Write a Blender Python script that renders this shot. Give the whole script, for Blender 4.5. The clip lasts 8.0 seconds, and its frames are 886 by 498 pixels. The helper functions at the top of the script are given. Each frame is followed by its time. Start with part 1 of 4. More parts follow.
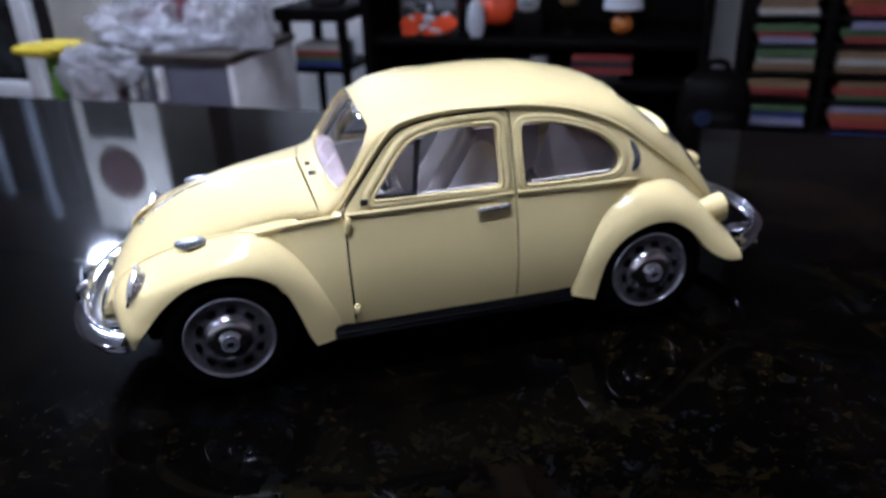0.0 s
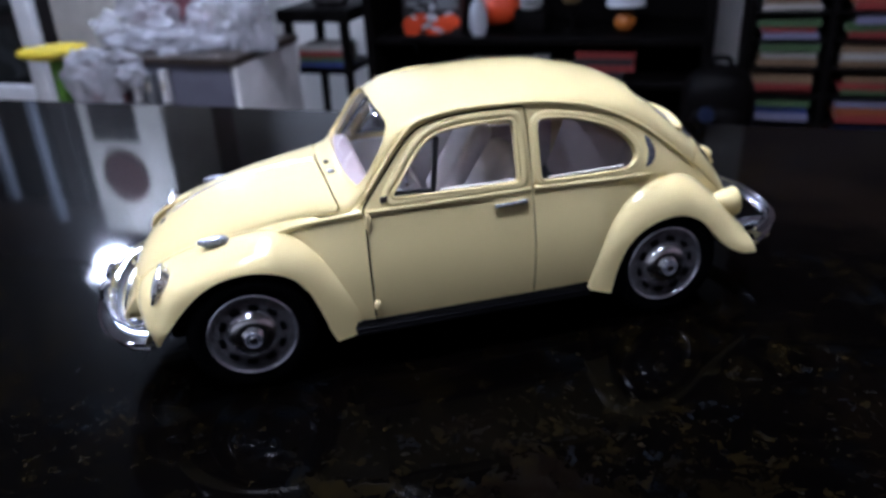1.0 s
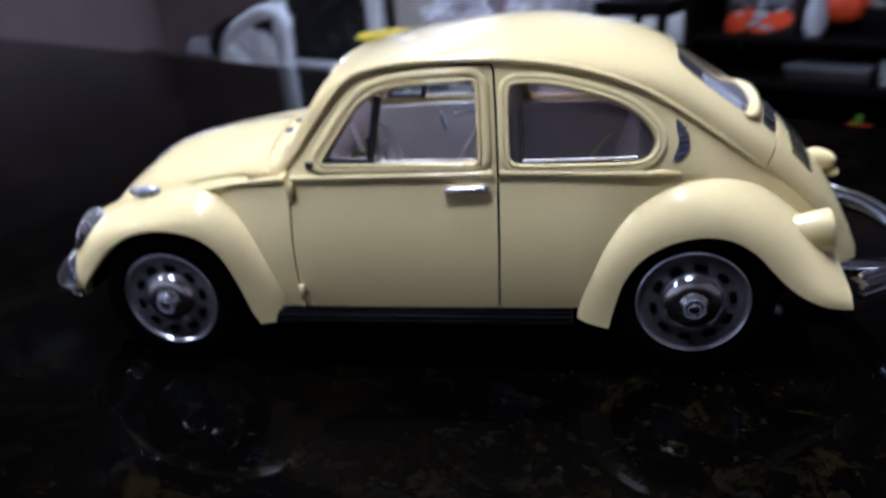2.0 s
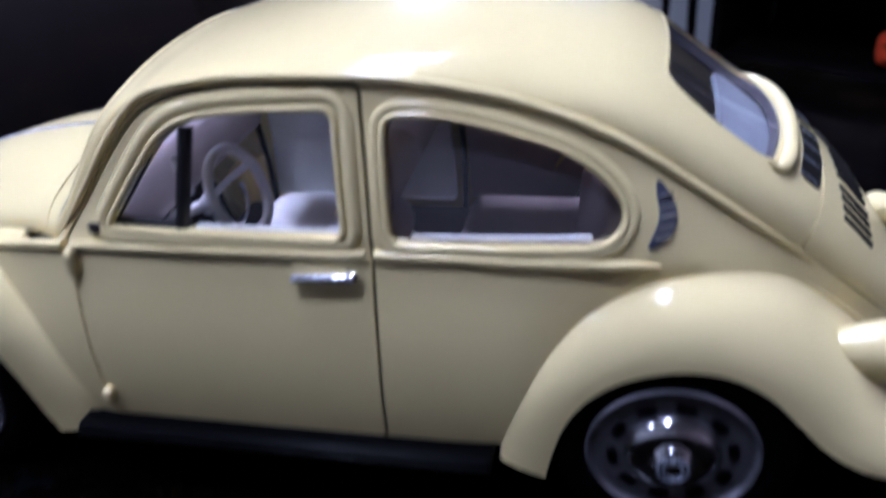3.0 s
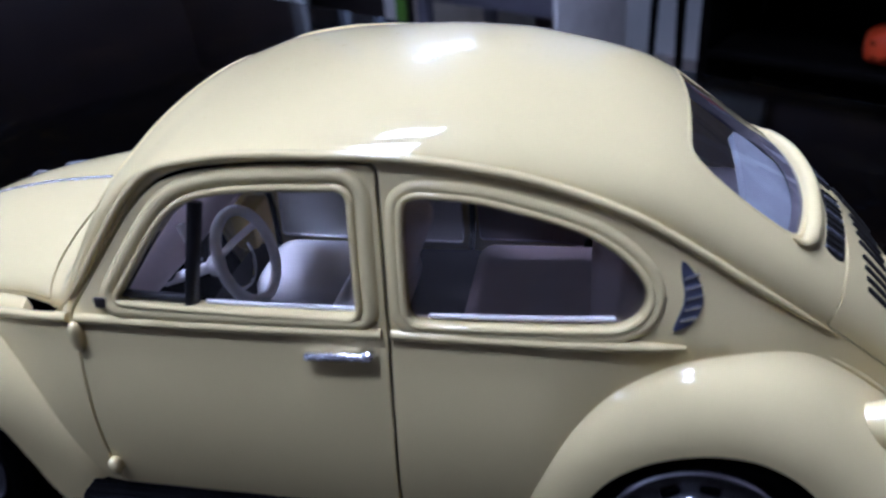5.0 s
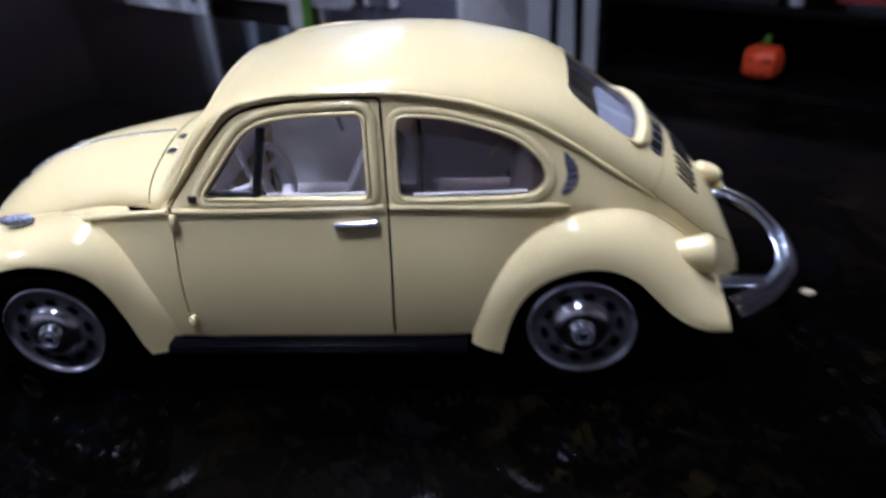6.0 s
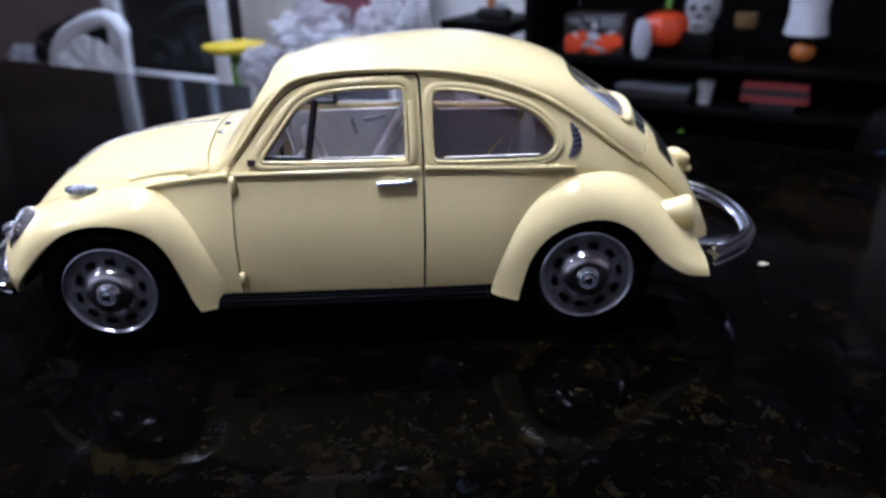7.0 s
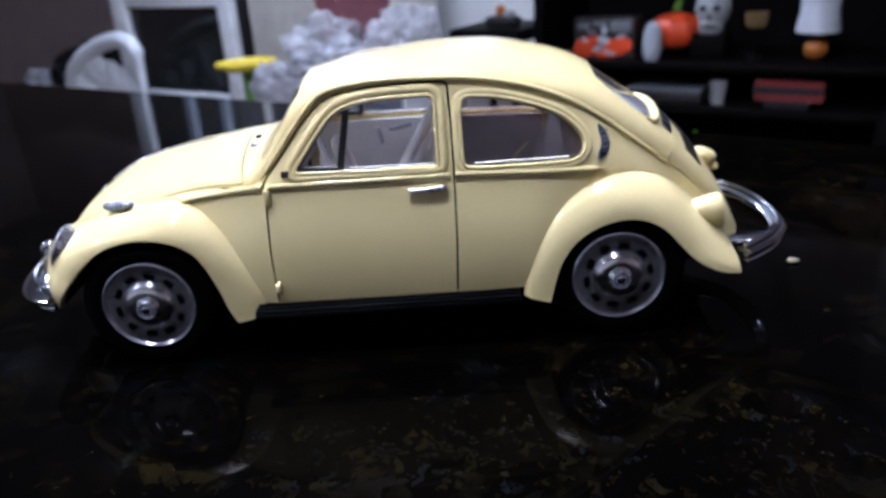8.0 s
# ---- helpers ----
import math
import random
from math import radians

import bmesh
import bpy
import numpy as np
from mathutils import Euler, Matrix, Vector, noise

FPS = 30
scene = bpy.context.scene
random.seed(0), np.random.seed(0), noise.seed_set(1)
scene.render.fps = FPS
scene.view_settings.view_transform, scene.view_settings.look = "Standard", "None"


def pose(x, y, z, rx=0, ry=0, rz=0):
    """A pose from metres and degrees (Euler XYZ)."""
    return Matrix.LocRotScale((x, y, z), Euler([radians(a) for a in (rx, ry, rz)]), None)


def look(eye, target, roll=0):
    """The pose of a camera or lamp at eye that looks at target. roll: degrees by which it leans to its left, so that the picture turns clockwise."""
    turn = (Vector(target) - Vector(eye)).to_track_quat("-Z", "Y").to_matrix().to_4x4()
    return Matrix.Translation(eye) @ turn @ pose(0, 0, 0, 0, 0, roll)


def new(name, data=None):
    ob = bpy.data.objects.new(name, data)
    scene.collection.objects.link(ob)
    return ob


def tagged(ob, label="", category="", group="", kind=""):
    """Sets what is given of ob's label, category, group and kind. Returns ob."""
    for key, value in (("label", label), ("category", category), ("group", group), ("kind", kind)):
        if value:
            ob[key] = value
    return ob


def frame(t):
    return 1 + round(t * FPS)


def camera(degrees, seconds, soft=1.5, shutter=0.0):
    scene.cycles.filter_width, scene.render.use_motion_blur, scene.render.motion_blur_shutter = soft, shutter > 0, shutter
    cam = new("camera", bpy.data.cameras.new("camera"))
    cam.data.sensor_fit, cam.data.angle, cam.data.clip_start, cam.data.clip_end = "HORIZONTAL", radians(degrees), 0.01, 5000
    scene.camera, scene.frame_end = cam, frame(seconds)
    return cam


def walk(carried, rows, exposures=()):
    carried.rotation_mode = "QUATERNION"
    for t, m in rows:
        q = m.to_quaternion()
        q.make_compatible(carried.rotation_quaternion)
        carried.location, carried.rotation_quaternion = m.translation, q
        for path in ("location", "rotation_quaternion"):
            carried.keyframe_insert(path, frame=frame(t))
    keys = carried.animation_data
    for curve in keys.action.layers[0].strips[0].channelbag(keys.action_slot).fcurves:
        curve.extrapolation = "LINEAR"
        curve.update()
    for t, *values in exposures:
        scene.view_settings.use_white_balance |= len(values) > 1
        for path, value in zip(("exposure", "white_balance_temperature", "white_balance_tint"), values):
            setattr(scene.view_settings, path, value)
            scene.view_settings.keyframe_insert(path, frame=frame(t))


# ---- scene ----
# ---- camera ----
cam = camera(60.79, 8.0, 2.3, 0.7)
cam.data.dof.use_dof = True
cam.data.dof.focus_distance = 0.11
cam.data.dof.aperture_fstop = 31.0
K = 1 / 24          # the car is a 1:24 model: its parts are drawn in metres of the real car
TOP = 0.92          # height of the counter top
PATH = [
    (0, (-0.03804, -0.17794, 1.01959), (0.00507, -0.00221, 0.93438), -2.40),
    (0.5, (-0.03889, -0.17881, 1.01836), (0.00300, -0.00278, 0.93317), -2.95),
    (1, (-0.04183, -0.17934, 1.01992), (0.00029, -0.00341, 0.93463), -3.11),
    (1.3, (-0.03730, -0.17402, 1.01720), (0.00125, 0.00169, 0.92978), -2.72),
    (1.5, (-0.02083, -0.15697, 1.02047), (0.00359, 0.01792, 0.92658), -3.00),
    (1.7, (0.00737, -0.16036, 1.00575), (0.00045, 0.02437, 0.92940), -5.11),
    (2.8, (0.04552, -0.10353, 0.99678), (-0.00807, 0.05794, 0.89164), -6.40),
    (3, (0.04153, -0.09524, 1.00144), (-0.00001, 0.07070, 0.89781), -5.41),
    (3.5, (0.04343, -0.08426, 1.00405), (0.00182, 0.08052, 0.89862), -5.96),
    (4, (0.03946, -0.08363, 1.00629), (-0.00046, 0.08189, 0.90136), -5.49),
    (4.2, (0.03855, -0.08406, 1.00682), (-0.00125, 0.08172, 0.90226), -5.40),
    (5.3, (0.03715, -0.09721, 1.01013), (-0.00063, 0.06870, 0.90503), -5.19),
    (5.5, (0.03592, -0.10816, 1.01216), (0.00096, 0.06121, 0.91170), -4.86),
    (6, (0.03656, -0.14206, 1.01736), (0.01990, 0.02944, 0.91582), -3.73),
    (6.5, (0.02180, -0.16667, 1.01918), (0.01742, 0.00922, 0.92407), -2.60),
    (6.7, (0.02000, -0.17217, 1.01452), (0.01885, 0.00714, 0.92594), -1.97),
    (7, (0.01762, -0.17369, 1.00367), (0.02043, 0.00971, 0.92394), -1.62),
    (7.5, (0.01469, -0.17545, 1.00373), (0.01570, 0.00782, 0.92367), -2.96),
    (8, (0.01398, -0.17539, 1.00362), (0.01289, 0.00907, 0.92635), -3.82),
]

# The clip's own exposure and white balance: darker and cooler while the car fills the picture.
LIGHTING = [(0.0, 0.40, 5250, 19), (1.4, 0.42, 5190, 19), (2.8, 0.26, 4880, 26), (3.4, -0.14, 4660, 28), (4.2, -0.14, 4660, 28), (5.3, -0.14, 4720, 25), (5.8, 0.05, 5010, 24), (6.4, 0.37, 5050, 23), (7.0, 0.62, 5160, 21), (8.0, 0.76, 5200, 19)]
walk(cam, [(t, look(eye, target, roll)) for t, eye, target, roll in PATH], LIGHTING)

# ---- world and light ----
world = bpy.data.worlds.new("world")
world.use_nodes = True
scene.world = world
world.node_tree.nodes["Background"].inputs[0].default_value = (0.75, 0.85, 1.0, 1)
world.node_tree.nodes["Background"].inputs[1].default_value = 0.02

# The room runs along the counter's back edge, turned against the car.
ROOM = Matrix.Rotation(radians(-32.0), 4, "Z")


def room(a, b, z):
    """A place in the room: a along the counter's back edge, b away from the camera, z over the floor."""
    return ROOM @ Vector((a, b, z))


# ---- materials ----
def node_material(name):
    m = bpy.data.materials.new(name)
    m.use_nodes = True
    n = m.node_tree.nodes
    return m, n, m.node_tree.links, n["Principled BSDF"]


def surface(name, colour, rough=0.5, metal=0.0, vary=0.12, scale=40.0, bump=0.05, coat=0.0, fine=400.0, spread=0.08, specular=0.5):
    """A material whose colour and gloss vary at two scales, with fine relief."""
    m, n, l, p = node_material(name)
    place = n.new("ShaderNodeTexCoord")
    big = n.new("ShaderNodeTexNoise")
    big.inputs["Scale"].default_value, big.inputs["Detail"].default_value = scale, 3
    small = n.new("ShaderNodeTexNoise")
    small.inputs["Scale"].default_value, small.inputs["Detail"].default_value = fine, 2
    l.new(place.outputs["Object"], big.inputs["Vector"])
    l.new(place.outputs["Object"], small.inputs["Vector"])
    ramp = n.new("ShaderNodeMapRange")
    ramp.inputs[1].default_value, ramp.inputs[2].default_value = 0.3, 0.7
    ramp.inputs[3].default_value, ramp.inputs[4].default_value = 1 - vary, 1 + vary
    l.new(big.outputs[0], ramp.inputs[0])
    each = n.new("ShaderNodeObjectInfo")
    shade = n.new("ShaderNodeMapRange")
    shade.inputs[3].default_value, shade.inputs[4].default_value = 1 - spread, 1 + spread
    l.new(each.outputs["Random"], shade.inputs[0])
    both = n.new("ShaderNodeMath")
    both.operation = "MULTIPLY"
    l.new(ramp.outputs[0], both.inputs[0])
    l.new(shade.outputs[0], both.inputs[1])
    tint = n.new("ShaderNodeVectorMath")
    tint.operation = "SCALE"
    tint.inputs[0].default_value = colour
    l.new(both.outputs[0], tint.inputs["Scale"])
    l.new(tint.outputs[0], p.inputs["Base Color"])
    gloss = n.new("ShaderNodeMapRange")
    gloss.inputs[3].default_value, gloss.inputs[4].default_value = max(rough * 0.8, 0.0), min(rough * 1.2, 1.0)
    l.new(small.outputs[0], gloss.inputs[0])
    l.new(gloss.outputs[0], p.inputs["Roughness"])
    p.inputs["Metallic"].default_value = metal
    p.inputs["Coat Weight"].default_value = coat
    p.inputs["Coat Roughness"].default_value = 0.045
    p.inputs["Coat IOR"].default_value = 1.4
    p.inputs["Specular IOR Level"].default_value = specular
    if bump:
        relief = n.new("ShaderNodeBump")
        relief.inputs["Strength"].default_value, relief.inputs["Distance"].default_value = bump, 0.001
        l.new(small.outputs[0], relief.inputs["Height"])
        l.new(relief.outputs[0], p.inputs["Normal"])
    return m


def clear(name, tint, gloss=1.0, haze=0.0):
    """Thin clear plastic or glass: seen through, with reflections that grow at a grazing angle."""
    m, n, l, p = node_material(name)
    n.remove(p)
    seen = n.new("ShaderNodeBsdfTransparent")
    seen.inputs[0].default_value = (*tint, 1)
    shine = n.new("ShaderNodeBsdfGlossy")
    shine.inputs["Roughness"].default_value = 0.03
    dull = n.new("ShaderNodeBsdfDiffuse")
    dull.inputs[0].default_value = (0.60, 0.58, 0.62, 1)
    body = n.new("ShaderNodeMixShader")
    body.inputs[0].default_value = haze
    l.new(seen.outputs[0], body.inputs[1])
    l.new(dull.outputs[0], body.inputs[2])
    edge = n.new("ShaderNodeFresnel")
    edge.inputs[0].default_value = 1.45
    part_of = n.new("ShaderNodeMath")
    part_of.operation = "MULTIPLY"
    part_of.inputs[1].default_value = gloss
    mix = n.new("ShaderNodeMixShader")
    l.new(edge.outputs[0], part_of.inputs[0])
    l.new(part_of.outputs[0], mix.inputs[0])
    l.new(body.outputs[0], mix.inputs[1])
    l.new(shine.outputs[0], mix.inputs[2])
    l.new(mix.outputs[0], n["Material Output"].inputs[0])
    return m


def glow(name, colour, strength):
    m, n, l, p = node_material(name)
    p.inputs["Base Color"].default_value = (0.8, 0.8, 0.8, 1)
    p.inputs["Emission Color"].default_value = (*colour, 1)
    p.inputs["Emission Strength"].default_value = strength
    return m


def granite(name):
    """Polished black granite with gold-brown and blue-grey crystals."""
    m, n, l, p = node_material(name)
    place = n.new("ShaderNodeTexCoord")
    warp = n.new("ShaderNodeTexNoise")
    warp.inputs["Scale"].default_value, warp.inputs["Detail"].default_value = 120, 3
    l.new(place.outputs["Object"], warp.inputs["Vector"])
    bent = n.new("ShaderNodeVectorMath")
    bent.operation = "MULTIPLY_ADD"
    bent.inputs[1].default_value = (0.012, 0.012, 0.012)
    l.new(warp.outputs["Color"], bent.inputs[0])
    l.new(place.outputs["Object"], bent.inputs[2])
    def cover(colour, weight, shade):
        """Lays a tint over the colour so far."""
        mix = n.new("ShaderNodeMix")
        mix.data_type = "RGBA"
        l.new(weight, mix.inputs[0])
        if colour is None:
            mix.inputs[6].default_value = (0.0004, 0.0003, 0.0003, 1)
        else:
            l.new(colour, mix.inputs[6])
        mix.inputs[7].default_value = (*shade, 1)
        return mix.outputs[2]

    def times(a, b):
        product = n.new("ShaderNodeMath")
        product.operation = "MULTIPLY"
        l.new(a, product.inputs[0])
        l.new(b, product.inputs[1])
        return product.outputs[0]

    def ranged(value, low, high):
        fit = n.new("ShaderNodeMapRange")
        fit.inputs[1].default_value, fit.inputs[2].default_value = low, high
        l.new(value, fit.inputs[0])
        return fit.outputs[0]

    colour = None
    # Cloudy mineral patches with ragged edges.
    for scale, low, high, shade in ((15, .52, .74, (0.0042, 0.0026, 0.0016)), (24, .56, .76, (0.0030, 0.0042, 0.0056)), (34, .55, .78, (0.0048, 0.0034, 0.0011)), (75, .58, .79, (0.0098, 0.0068, 0.0018)), (105, .63, .81, (0.0078, 0.0096, 0.0125)),
                                    (170, .61, .81, (0.0165, 0.0115, 0.0030)), (300, .64, .82, (0.0230, 0.0175, 0.0070))):
        cloud = n.new("ShaderNodeTexNoise")
        cloud.inputs["Scale"].default_value, cloud.inputs["Detail"].default_value, cloud.inputs["Roughness"].default_value = scale, 9, .74
        l.new(bent.outputs[0], cloud.inputs["Vector"])
        colour = cover(colour, ranged(cloud.outputs[0], low, high), shade)
    # Small crystals, gathered in drifts.
    drift = n.new("ShaderNodeTexNoise")
    drift.inputs["Scale"].default_value, drift.inputs["Detail"].default_value = 26, 3
    l.new(place.outputs["Object"], drift.inputs["Vector"])
    for scale, keep, shade in ((260, .80, (0.0150, 0.0106, 0.0030)), (430, .80, (0.0140, 0.0098, 0.0030)), (330, .92, (0.0150, 0.0185, 0.0240)), (900, .95, (0.055, 0.050, 0.038))):
        patch = n.new("ShaderNodeTexVoronoi")
        patch.inputs["Scale"].default_value = scale
        l.new(bent.outputs[0], patch.inputs["Vector"])
        pick = n.new("ShaderNodeSeparateColor")
        l.new(patch.outputs["Color"], pick.inputs[0])
        grain = n.new("ShaderNodeTexNoise")
        grain.inputs["Scale"].default_value, grain.inputs["Detail"].default_value = scale * 2.5, 4
        l.new(place.outputs["Object"], grain.inputs["Vector"])
        weight = times(times(ranged(pick.outputs[0], keep, keep + .12), ranged(patch.outputs["Distance"], .75, .0)), times(ranged(grain.outputs[0], .42, .72), ranged(drift.outputs[0], .36, .62)))
        colour = cover(colour, weight, shade)
    l.new(colour, p.inputs["Base Color"])
    wear = n.new("ShaderNodeTexNoise")
    wear.inputs["Scale"].default_value, wear.inputs["Detail"].default_value = 18, 4
    l.new(place.outputs["Object"], wear.inputs["Vector"])
    gloss = n.new("ShaderNodeMapRange")
    gloss.inputs[3].default_value, gloss.inputs[4].default_value = 0.03, 0.065
    l.new(wear.outputs[0], gloss.inputs[0])
    l.new(gloss.outputs[0], p.inputs["Roughness"])
    p.inputs["Specular IOR Level"].default_value = 0.032
    # A thin film of hand smears scatters the lamps' reflections.
    p.inputs["Coat Weight"].default_value = 0.018
    p.inputs["Coat Roughness"].default_value = 0.30
    return m


CREAM = surface("cream_paint", (0.775, 0.652, 0.318), 0.30, vary=0.015, scale=60, bump=0.0, coat=1.0, fine=900, spread=0.0, specular=0.03)
CHROME = surface("chrome", (0.82, 0.83, 0.86), 0.15, metal=1.0, vary=0.05, scale=150, bump=0.02, fine=1500, spread=0.0)
BUMPER = surface("bumper_chrome", (0.64, 0.66, 0.71), 0.15, metal=1.0, vary=0.06, scale=150, bump=0.03, fine=1500, spread=0.0)
SILVER = surface("silver_paint", (0.46, 0.46, 0.51), 0.24, metal=0.85, vary=0.06, scale=300, bump=0.0, fine=2500, spread=0.0)
RUBBER = surface("black_rubber", (0.0015, 0.0015, 0.0018), 0.8, vary=0.2, scale=200, bump=0.1, fine=1500, spread=0.0, specular=0.015)
BOARD = surface("black_board_plastic", (0.0025, 0.0025, 0.003), 0.34, vary=0.2, scale=200, bump=0.05, fine=1500, spread=0.0, specular=0.03)
BLACK = surface("black_plastic", (0.010, 0.010, 0.012), 0.38, vary=0.15, scale=200, bump=0.05, fine=1500, spread=0.0)
SEAT = surface("pale_grey_plastic", (0.86, 0.86, 0.86), 0.5, vary=0.06, scale=120, bump=0.12, fine=1800, spread=0.03)
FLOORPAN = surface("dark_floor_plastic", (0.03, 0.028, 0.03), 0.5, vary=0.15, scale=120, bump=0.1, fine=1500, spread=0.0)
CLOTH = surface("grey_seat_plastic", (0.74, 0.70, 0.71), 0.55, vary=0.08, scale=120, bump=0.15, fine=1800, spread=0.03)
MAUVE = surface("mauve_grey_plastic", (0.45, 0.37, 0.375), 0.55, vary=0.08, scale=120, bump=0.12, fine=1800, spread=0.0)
# Mauve darkened to carry the cabin's shade behind the rear window.
SHADE_MAUVE = surface("shade_mauve_plastic", (0.10, 0.088, 0.100), 0.55, vary=0.1, scale=120, bump=0.12, fine=1800, spread=0.0)
COVER = surface("bluish_grey_plastic", (0.30, 0.315, 0.355), 0.5, vary=0.22, scale=160, bump=0.1, fine=1800, spread=0.0)
TRAY = surface("bluish_white_plastic", (0.84, 0.86, 0.94), 0.4, vary=0.06, scale=120, bump=0.1, fine=1800, spread=0.0)
DASH = surface("tan_plastic", (0.66, 0.48, 0.16), 0.45, vary=0.08, scale=120, bump=0.08, fine=1500, spread=0.0)
# Dark brown that stands for shade inside the mirror hole.
RECESS = surface("recess_shade", (0.035, 0.026, 0.022), 0.6, vary=0.2, scale=300, bump=0.05, fine=1500, spread=0.0)
SLOT = surface("black_slot_ink", (0.022, 0.021, 0.019), 0.5, vary=0.2, scale=300, bump=0.05, fine=1500, spread=0.0, specular=0.2)
VENT = surface("blue_grey_ink", (0.06, 0.065, 0.10), 0.4, vary=0.2, scale=300, bump=0.05, fine=1500, spread=0.1)
PANE = clear("clear_plastic", (0.97, 0.97, 0.98), 1.0, 0.025)
TINTED = clear("smoked_plastic", (0.86, 0.79, 0.79), 1.0, 0.07)
HEADLENS = surface("silvered_lens", (0.42, 0.43, 0.46), 0.16, vary=0.08, scale=500, bump=0.2, fine=900, spread=0.0, coat=0.6)
SATIN = surface("satin_chrome", (0.80, 0.81, 0.86), 0.26, metal=0.9, vary=0.05, scale=150, bump=0.02, fine=1500, spread=0.0)
PEWTER = surface("grey_silver_plastic", (0.30, 0.32, 0.38), 0.28, metal=0.5, vary=0.06, scale=300, bump=0.03, fine=2500, spread=0.0)
AMBER = surface("grey_lens", (0.18, 0.19, 0.22), 0.15, vary=0.1, scale=500, bump=0.05, fine=900, coat=1.0)
GRANITE = granite("black_granite")


# ---- helpers for shapes ----
def part(name, bm, material, parent=None, label=""):
    """Links a bmesh, or a ready mesh, as one object under a thing or a part."""
    if isinstance(bm, bpy.types.Mesh):
        me = bm
    else:
        me = bpy.data.meshes.new(name)
        bm.to_mesh(me)
        bm.free()
    me.materials.append(material)
    ob = new(name, me)
    ob.parent = parent
    if label:
        tagged(ob, label)
    return ob


def thing(name, place, label, category, group="", turn=0.0):
    ob = new(name)
    ob.empty_display_size = 0.02
    ob.matrix_world = Matrix.Translation(place) @ Matrix.Rotation(turn, 4, "Z")
    return tagged(ob, label, category, group)


def smooth(bm, angle=40):
    bm.normal_update()
    for f in bm.faces:
        f.smooth = True
    for e in bm.edges:
        e.smooth = len(e.link_faces) == 2 and e.calc_face_angle(0) < radians(angle)
    return bm


def table(*pairs):
    """A smooth curve through (x, value) pairs, with no overshoot."""
    xs, ys = np.array([p[0] for p in pairs], float), np.array([p[1] for p in pairs], float)
    h, d = np.diff(xs), np.diff(ys) / np.diff(xs)
    m = np.zeros(len(xs))
    m[0], m[-1] = d[0], d[-1]
    for i in range(1, len(xs) - 1):
        if d[i - 1] * d[i] > 0:
            w1, w2 = 2 * h[i] + h[i - 1], h[i] + 2 * h[i - 1]
            m[i] = (w1 + w2) / (w1 / d[i - 1] + w2 / d[i])

    def at(x):
        x = min(max(x, xs[0]), xs[-1])
        i = min(int(np.searchsorted(xs, x, side="right")) - 1, len(xs) - 2)
        t = (x - xs[i]) / h[i]
        return float((2 * t**3 - 3 * t**2 + 1) * ys[i] + (t**3 - 2 * t**2 + t) * h[i] * m[i]
                     + (3 * t**2 - 2 * t**3) * ys[i + 1] + (t**3 - t**2) * h[i] * m[i + 1])
    return at


def curve_through(points, n, closed=False):
    """A Catmull-Rom curve of n points per span."""
    p = [Vector(q) for q in points]
    k, out = len(p), []
    for i in range(k if closed else k - 1):
        a, b, c, d = ((p[(i + j) % k] if closed else p[min(max(i + j, 0), k - 1)]) for j in (-1, 0, 1, 2))
        for s in range(n):
            t = s / n
            out.append(0.5 * (2 * b + (c - a) * t + (2 * a - 5 * b + 4 * c - d) * t * t + (3 * b - a - 3 * c + d) * t**3))
    if not closed:
        out.append(p[-1])
    return out


def fillet(corners, n=6):
    """A closed outline from (u, v, radius) corners."""
    out, k = [], len(corners)
    for i in range(k):
        a, b, c = (Vector(corners[(i + j) % k][:2]) for j in (-1, 0, 1))
        r = corners[i][2] if len(corners[i]) > 2 else 0.0
        if r <= 0:
            out.append(b)
            continue
        u, v = (a - b), (c - b)
        r = min(r, 0.48 * u.length, 0.48 * v.length)
        p, q = b + u.normalized() * r, b + v.normalized() * r
        for s in range(n + 1):
            t = s / n
            out.append((1 - t) ** 2 * p + 2 * t * (1 - t) * b + t * t * q)
    return out


def area(poly):
    return 0.5 * sum(a.x * b.y - b.x * a.y for a, b in zip(poly, poly[1:] + poly[:1]))


def ccw(poly):
    poly = [Vector(p[:2]) for p in poly]
    return poly if area(poly) > 0 else poly[::-1]


def dense(poly, step, closed=True):
    out = []
    for a, b in zip(poly, poly[1:] + (poly[:1] if closed else [])):
        k = max(1, math.ceil((b - a).length / step))
        out += [a.lerp(b, i / k) for i in range(k)]
    if not closed:
        out.append(poly[-1])
    return out


def grown(poly, d):
    """The outline moved outwards by d."""
    poly = ccw(poly)
    out, k = [], len(poly)
    for i in range(k):
        a, b, c = poly[i - 1], poly[i], poly[(i + 1) % k]
        e, f = (b - a).normalized(), (c - b).normalized()
        n = Vector((e.y + f.y, -e.x - f.x))
        n = n.normalized() if n.length > 1e-6 else Vector((e.y, -e.x))
        out.append(b + n * d / max(0.5, n.dot(Vector((e.y, -e.x)))))
    return out


def inside(points, poly):
    x, y = points[:, 0], points[:, 1]
    q = np.array([tuple(p) for p in poly])
    hit = np.zeros(len(points), bool)
    for (x0, y0), (x1, y1) in zip(q, np.roll(q, -1, 0)):
        if y0 != y1:
            hit ^= ((y0 > y) != (y1 > y)) & (x < (x1 - x0) * (y - y0) / (y1 - y0) + x0)
    return hit


def clear_of(points, poly, gap):
    q = np.array([tuple(p) for p in poly])
    near = np.full(len(points), 1e9)
    for a, b in zip(q, np.roll(q, -1, 0)):
        ab = b - a
        t = np.clip(((points - a) @ ab) / max(ab @ ab, 1e-12), 0, 1)
        near = np.minimum(near, np.hypot(*(points - a - t[:, None] * ab).T))
    return near > gap


